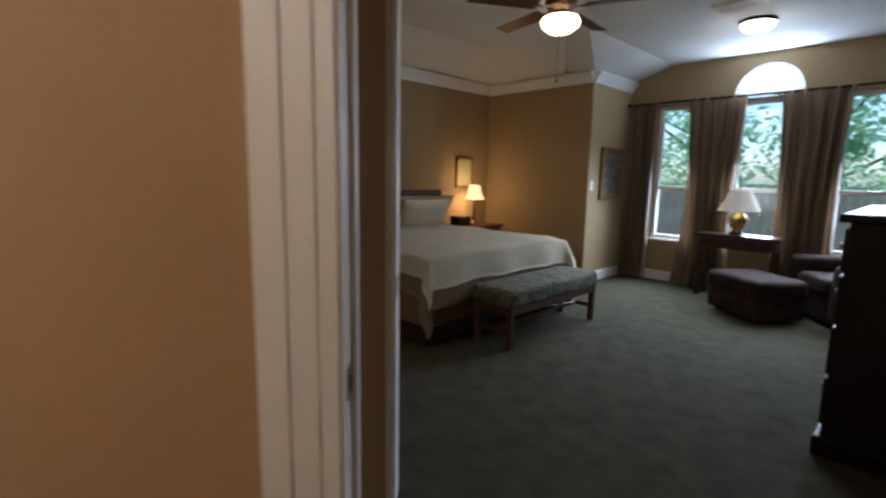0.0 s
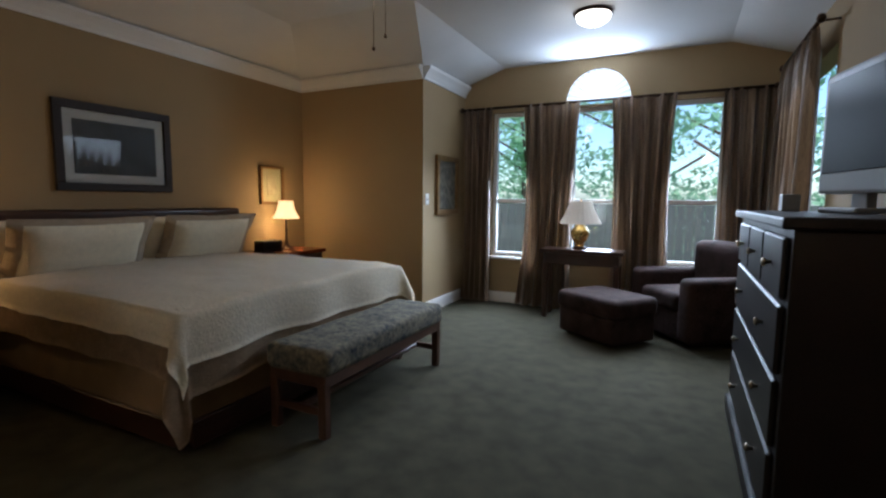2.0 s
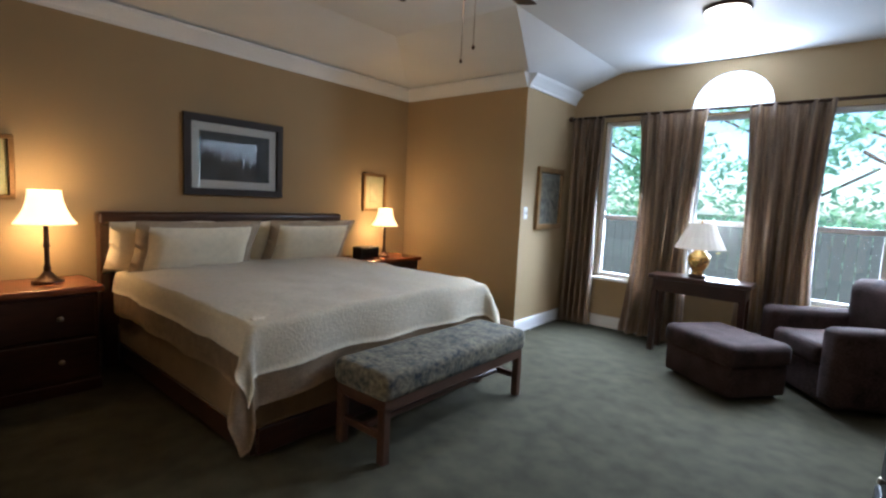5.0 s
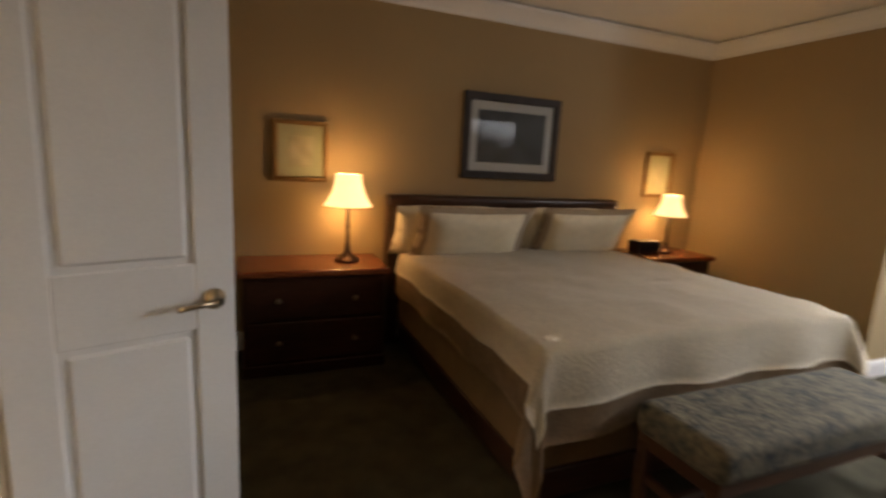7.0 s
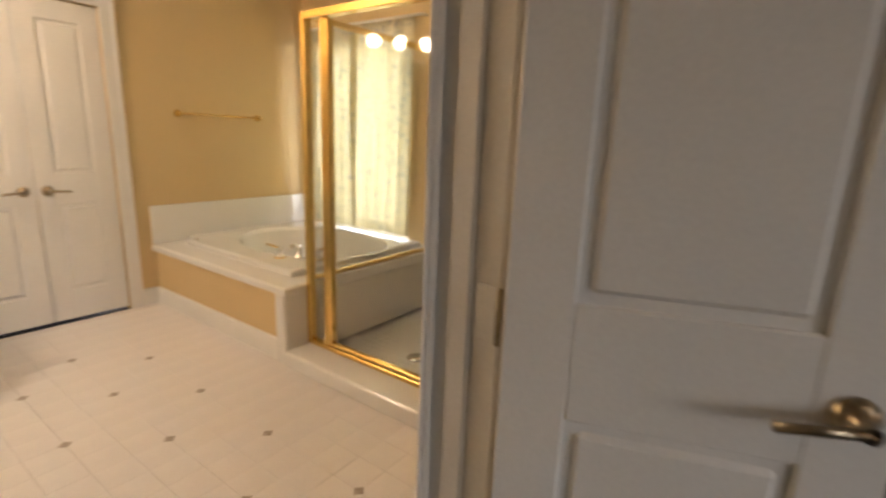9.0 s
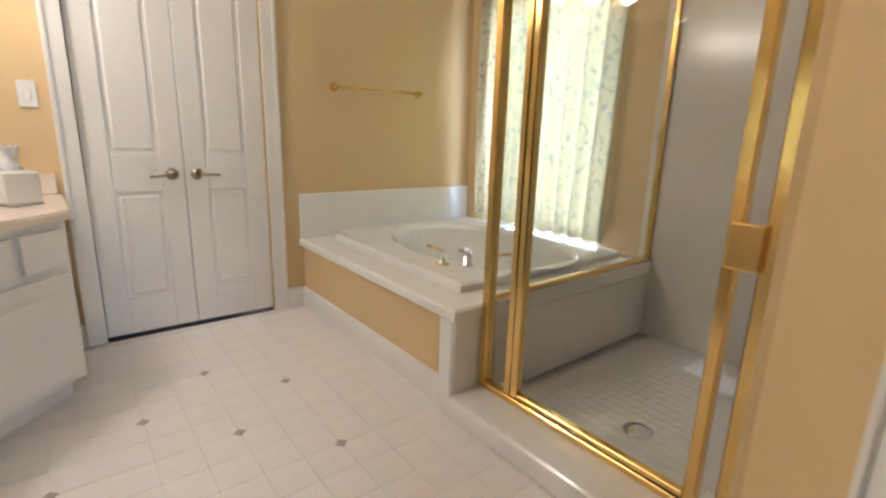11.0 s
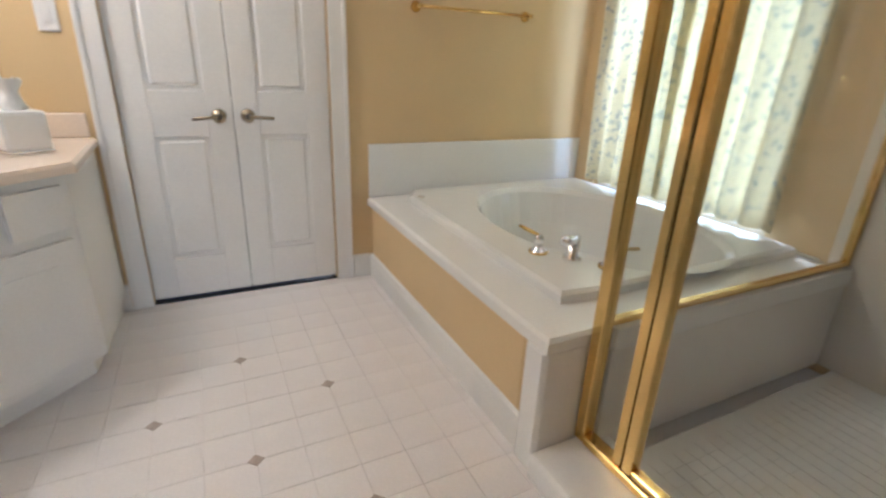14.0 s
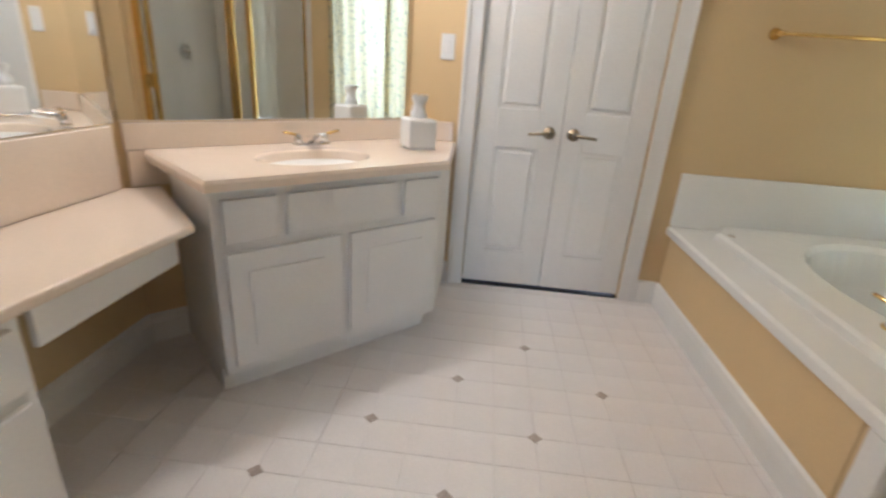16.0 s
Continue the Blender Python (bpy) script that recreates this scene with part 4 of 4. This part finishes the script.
# ---------- shower ----------
sh = empty("shower", label="white marble shower stall behind gold framed glass", cat="shower")
box("pan", (XW + .003, -.455, 0), (1.0, .454, .045), M_LINER, sh, bevel=.006); box("curb", (1.0, -.547, 0), (1.28, .476, .095), M_LINER, sh, bevel=.02, seg=3)
box("back_panel", (XW + .003, -.59, .046), (XW + .02, .454, 2.2), M_TILEW, sh, bevel=.002); box("end_panel", (XW + .021, .455, .046), (1.03, .475, 2.2), M_TILEW, sh, bevel=.002)
box("knee_wall", (XW + .021, -.547, .046), (1.06, -.503, ZD - .05), M_TILEW, sh, bevel=.004)
box("ledge", (XW + .021, -.547, ZD - .048), (1.06, -.495, ZD + .022), M_LINER, sh, bevel=.008, seg=2)
struct(box("wall_shower_end", (XW, .477, 0), (1.2, .60, ZB), M_BATHWALL, bevel=0), "buff painted wall at the shower end", "wall")
fm = bmesh.new()
for a in np.arange(-.1, .95, .052):
    for b_ in np.arange(-.40, .36, .052):
        add_box(fm, (a, b_, .043), (a + .0495, b_ + .0495, .0468))
tagged(link("pan_mosaic", fm, M_LINER, sh), kind="stuff")
lathe("drain", [(0, .048), (.055, .048), (.055, .053), (.03, .055), (0, .055)], M_CHROME, sh, "round perforated metal drain", mtx=Matrix.Translation((.78, .02, 0)))
se = empty("shower_enclosure", label="gold framed glass shower enclosure with hinged door", cat="shower enclosure")
GX, GT = 1.085, 1.92
for nm, lo, hi in (("corner_post", (GX - .02, -.546, .096), (GX + .025, -.508, GT)), ("mullion", (GX - .018, -.400, .125), (GX + .02, -.370, GT - .04)), ("door_stile", (GX - .015, -.362, .13), (GX + .025, -.330, GT - .05)),
                   ("hinge_stile", (GX - .015, .335, .13), (GX + .025, .37, GT - .05)), ("wall_channel", (GX - .02, .42, .096), (GX + .025, .472, GT)),
                   ("top_rail", (GX - .022, -.508, GT - .04), (GX + .027, .42, GT)), ("bottom_rail", (GX - .022, -.508, .096), (GX + .027, .42, .124)),
                   ("return_top_rail", (XW + .05, -.541, GT - .035), (GX - .021, -.513, GT)), ("return_sill", (XW + .05, -.541, ZD + .023), (GX - .021, -.513, ZD + .045)), ("return_wall_channel", (XW + .022, -.541, ZD + .023), (XW + .049, -.513, GT)),
                   ("door_bottom_rail", (GX - .012, -.329, .128), (GX + .022, .334, .15))):
    box(nm, lo, hi, M_BRASS, se, bevel=.004)
for lo, hi in (((GX, -.508, .125), (GX + .006, -.401, GT - .04)), ((GX, -.329, .15), (GX + .006, .334, GT - .05)), ((XW + .05, -.530, ZD + .046), (GX - .021, -.524, GT - .036))):
    g = box("glass_panel", lo, hi, M_GLASS, se, bevel=0); g.visible_shadow = False
for z in (.9,):
    box("hinge", (GX + .02, .345, z - .06), (GX + .045, .43, z + .06), M_BRASS, se, bevel=.006, seg=2)
box("door_seal", (GX + .001, -.369, .13), (GX + .008, -.363, GT - .05), M_BLACK, se, bevel=0)
lathe("catch", [(0, 0), (.008, 0), (.008, .015), (.014, .022), (0, .03)], M_BRASS, se, seg=12, mtx=Matrix.Translation((XW + .049, -.527, 1.16)) @ pose(0, 0, 0, 0, 90))
sv = empty("shower_valve", (.45, .455, 1.15), label="round chrome shower valve on the end wall", cat="shower valve")
lathe("plate", [(0, 0), (.075, 0), (.07, .01), (.03, .016), (.025, .05), (0, .055)], M_CHROME, sv, mtx=pose(0, 0, 0, 90))
rod("lever", (0, -.05, 0), (.03, -.06, -.08), .008, M_CHROME, sv)
# ---------- vanity ----------
VA, VB, VC, VD, VE = (2.44, -1.58), (3.09, -.93), (3.48, -1.32), (2.66, YS + .005), (2.44, YS + .005)
vd, vn = (.7071, .7071), (-.7071, .7071)
va = empty("vanity_cabinet", label="white painted angled vanity cabinet with raised panels", cat="cabinet")
VL = math.hypot(VB[0] - VA[0], VB[1] - VA[1])
prism("body", [VA, VB, VC, VD, VE], .10, .775, M_WHITE, va, bevel=.002)
prism("toe_kick", [dpl(VA, vd, vn, 0.01, -.07), dpl(VB, vd, vn, 0, -.07), VC, VD, (2.46, YS + .006)], 0, .099, M_WHITE, va, bevel=.002)
for s0, s1, z0, z1, nm in ((.03, .20, .60, .745, "drawer"), (.235, .68, .60, .745, "drawer"), (.715, VL - .03, .60, .745, "drawer"), (.03, VL / 2 - .02, .14, .565, "door"), (VL / 2 + .02, VL - .03, .14, .565, "door")):
    f = diag(nm, s0, s1, .002, .02, z0, z1, M_WHITE, va, org=VA, d=vd, n=vn)
    if nm == "door":
        diag("raised_panel", s0 + .07, s1 - .07, .0195, .026, z0 + .07, z1 - .07, M_WHITE, f, org=VA, d=vd, n=vn)
ct = empty("countertop", label="cream cultured marble vanity top with a moulded basin", cat="countertop")
A2, B2 = dpl(VA, vd, vn, -.02, .03), dpl(VB, vd, vn, .02, .03)
bm = bmesh.new(); poly = [A2, B2, (3.56, -1.29), (2.685, YS + .004), (2.425, YS + .004)]
bcx, bcy = 2.93, -1.42; NS = 40; rows = []
def poly_pt(a):
    c, s = math.cos(a), math.sin(a); best = 9
    for (px, py), (qx, qy) in zip(poly, poly[1:] + poly[:1]):
        ex, ey = qx - px, qy - py; den = c * ey - s * ex
        if abs(den) < 1e-9: continue
        t = ((px - bcx) * ey - (py - bcy) * ex) / den; u = ((px - bcx) * s - (py - bcy) * c) / den
        if t > 0 and -1e-6 <= u <= 1 + 1e-6: best = min(best, t)
    return bcx + c * best, bcy + s * best
angs = sorted([2 * math.pi * i / NS for i in range(NS)] + [math.atan2(p[1] - bcy, p[0] - bcx) % (2 * math.pi) for p in poly])
for kind, z, k in (("o", .776, 0), ("o", .80, 0), ("o3", .812, 0), ("e", .812, 1.05), ("e", .806, 1.0), ("e", .76, .9), ("e", .72, .7), ("e", .705, .35), ("e", .70, .02)):
    row = []
    for a in angs:
        if kind[0] == "o":
            x, y = poly_pt(a)
            if kind == "o3": x, y = x + (bcx - x) * .02, y + (bcy - y) * .02
        else:
            u, v = .22 * k * math.cos(a - radians(45)), .155 * k * math.sin(a - radians(45)); x, y = bcx + (u - v) * .7071, bcy + (u + v) * .7071
        row.append(bm.verts.new((x, y, z)))
    rows.append(row)
for a, b in zip(rows, rows[1:]):
    for i in range(len(angs)): bm.faces.new((a[i], a[(i + 1) % len(angs)], b[(i + 1) % len(angs)], b[i]))
bmesh.ops.recalc_face_normals(bm, faces=bm.faces[:]); link("slab", bm, M_COUNTER, ct)
diag("backsplash", .03, 1.27, .001, .02, .813, .91, M_COUNTER, ct, org=(2.69, YS + .012), d=vd, n=vn)
box("side_splash", (2.445, YS + .003, .813), (2.66, YS + .02, .91), M_COUNTER, ct)
vf = empty("vanity_faucet", (3.02, -1.63, .812), 45, label="chrome centre set faucet with brass levers", cat="faucet")
box("base", (-.08, -.022, 0), (.08, .022, .02), M_CHROME, vf, bevel=.008, seg=2)
for s in (-1, 1):
    k = lathe("handle", [(0, .02), (.02, .02), (.014, .035), (.016, .05), (0, .06)], M_CHROME, vf, seg=14, mtx=Matrix.Translation((s * .06, 0, 0)))
    rod("lever", (s * .06, 0, .052), (s * .125, .01, .068), .006, M_BRASS, k)
bm = bmesh.new(); add_box(bm, (-.014, -.01, .02), (.014, .12, .05), .01, 2, pose(0, 0, 0, 12)); link("spout", bm, M_CHROME, vf, smooth=True)
# dressing counter
dk = empty("dressing_counter", label="lower cream marble dressing counter with a white drawer", cat="countertop")
prism("slab", [(3.13, -.905), (3.50, -1.295), (3.595, -1.20), (3.595, .42), (3.17, .42), (3.17, -.36), (3.15, -.62)], .645, .675, M_COUNTER, dk, bevel=.008)
box("backsplash", (3.578, -1.19, .676), (3.597, .42, .905), M_COUNTER, dk)
diag("end_splash", 1.13, 1.265, .001, .02, .676, .811, M_COUNTER, dk, org=(2.69, YS + .012), d=vd, n=vn)
box("apron_drawer", (3.19, -.90, .54), (3.21, -.40, .64), M_WHITE, dk)
bc = empty("drawer_cabinet", label="white painted base cabinet under the dressing counter", cat="cabinet")
box("body", (3.20, -.38, .09), (3.59, .42, .643), M_WHITE, bc); box("toe_kick", (3.26, -.38, 0), (3.59, .42, .089), M_WHITE, bc)
for y0, y1, z0, z1, nm in ((-.35, .0, .47, .62, "drawer"), (.04, .39, .47, .62, "drawer"), (-.35, .0, .12, .44, "door"), (.04, .39, .12, .44, "door")):
    box(nm, (3.182, y0, z0), (3.2, y1, z1), M_WHITE, bc)
# mirrors
mr = empty("mirror", label="large frameless wall mirror over the vanity", cat="mirror"); diag("pane", .03, 1.285, .003, .009, .915, 2.05, M_MIRROR, mr, org=(2.685, YS + .006), d=vd, n=vn)
mr = empty("mirror", label="frameless wall mirror over the dressing counter", cat="mirror"); box("pane", (3.591, -1.215, .91), (3.597, .42, 2.05), M_MIRROR, mr, bevel=0)
s2 = empty("light_switch", (2.50, YS, 1.27), label="white switch plate beside the closet doors", cat="switch")
box("plate", (-.035, .001, -.06), (.035, .008, .06), M_PLASTIC, s2); box("rocker", (-.015, .008, -.03), (.015, .013, .03), M_PLASTIC, s2)
ts = empty("tissue_box", (2.58, -1.80, .812), 30, label="white tissue box cover with a tissue standing up", cat="tissue box")
box("cover", (-.065, -.065, .012), (.065, .065, .14), M_PLASTIC, ts, bevel=.012, seg=2); box("base", (-.068, -.068, 0), (.068, .068, .012), M_CHROME, ts)
bm = bmesh.new(); rr = []
for k in range(7):
    z = .138 + .1 * k / 6; rr.append([bm.verts.new(((.028 + .007 * math.sin(k * 1.4)) * math.cos(2 * math.pi * i / 14) * (1 + .25 * math.sin(i * 2.3 + k)), (.026 + .006 * math.sin(k * 1.4)) * math.sin(2 * math.pi * i / 14) * (1 + .3 * math.sin(i * 1.7 + k)), z + .008 * math.sin(i * 3))) for i in range(14)])
for a, b in zip(rr, rr[1:]):
    for i in range(14): bm.faces.new((a[i], a[(i + 1) % 14], b[(i + 1) % 14], b[i]))
link("tissue", bm, M_TISSUE, ts, smooth=True)
vlt = empty("vanity_light", label="brass vanity light bar with lit globes over the mirror", cat="wall light")
lc = ((2.685 + 3.6) / 2, (YS - 1.23) / 2)
diag("bar", -.35, .35, .002, .03, 2.14, 2.22, M_BRASS, vlt, org=lc, d=vd, n=vn)
for s in (-.25, 0, .25):
    p = dpl(lc, vd, vn, s, .08)
    gb = lathe("globe", [(0, -.05), (.03, -.04), (.05, 0), (.03, .04), (0, .05)], M_BULB, vlt, mtx=Matrix.Translation((p[0], p[1], 2.18)), seg=16)
    lamp("globe_light", 'POINT', (p[0] - .08, p[1] + .08, 2.18), 16, (1, .83, .62), .06)

# ---------- outside ----------
gr = bmesh.new(); v = [gr.verts.new(c) for c in ((-400, -400, -.35), (400, -400, -.35), (400, 400, -.35), (-400, 400, -.35))]; gr.faces.new(v)
struct(link("ground", gr, M_GRASS), "green lawn outside the house", "ground")
fe = empty("fence", (0, 10.6, -.35), label="weathered wooden board fence behind the house", cat="fence")
fb = bmesh.new(); add_box(fb, (-.068, -.009, 0), (.068, .009, 1.55), .003); fmesh = bpy.data.meshes.new("board"); fb.to_mesh(fmesh); fb.free(); fmesh.materials.append(M_FENCE)
for k in range(90):
    o = new("board", fmesh); o.parent = fe; o.location = (-2 + k * .142, 0, .01 * math.sin(k * 2.3))
for z in (.3, 1.2): box("rail", (-2, .01, z), (10.8, .05, z + .09), M_FENCE, fe)


def tree(x, y, h, r, seed):
    rnd = random.Random(seed)
    t = empty("tree", (x, y, -.35), label="leafy green tree behind the fence", cat="tree", group="garden trees")
    trk = lathe("trunk", [(.16, 0), (.12, h * .3), (.07, h * .7), (.02, h)], M_BARK, t, seg=10)
    for k in range(7):
        a = rnd.uniform(0, 6.28); z = h * rnd.uniform(.3, .8)
        rod("limb", (0, 0, z), (r * .7 * math.cos(a), r * .7 * math.sin(a), z + r * .4), .03, M_BARK, trk, seg=6)
    bm = bmesh.new()
    for k in range(5000):
        a, zz, q = rnd.uniform(0, 6.28), rnd.uniform(.12, 1.05), rnd.random() ** .6
        layer = .6 + .4 * math.sin(zz * 22 + a * 1.3)
        rad = r * q * layer * (1.15 - .6 * zz)
        c = Vector((rad * math.cos(a), rad * math.sin(a), h * zz - .25 * rad)); s = rnd.uniform(.05, .13)
        mt = Matrix.Translation(c) @ Euler((rnd.uniform(-.9, .9), rnd.uniform(-.9, .9), rnd.uniform(0, 6.3))).to_matrix().to_4x4()
        vs = [bm.verts.new(mt @ Vector(p)) for p in ((-s, 0, 0), (0, -s * .45, .01), (s, 0, 0), (0, s * .45, .01))]; bm.faces.new(vs)
    link("crown", bm, M_LEAF, t)


for i, (x, y, h, r) in enumerate(((.8, 12.6, 5.2, 2.1), (3.2, 13.4, 5.6, 2.3), (5.6, 12.8, 5, 2.2), (8.2, 12.5, 5.4, 2.3), (-1.6, 13, 5, 2.2), (-5, -1.5, 5, 2.4), (9.5, 6, 5, 2.3))):
    tree(x, y, h, r, i)
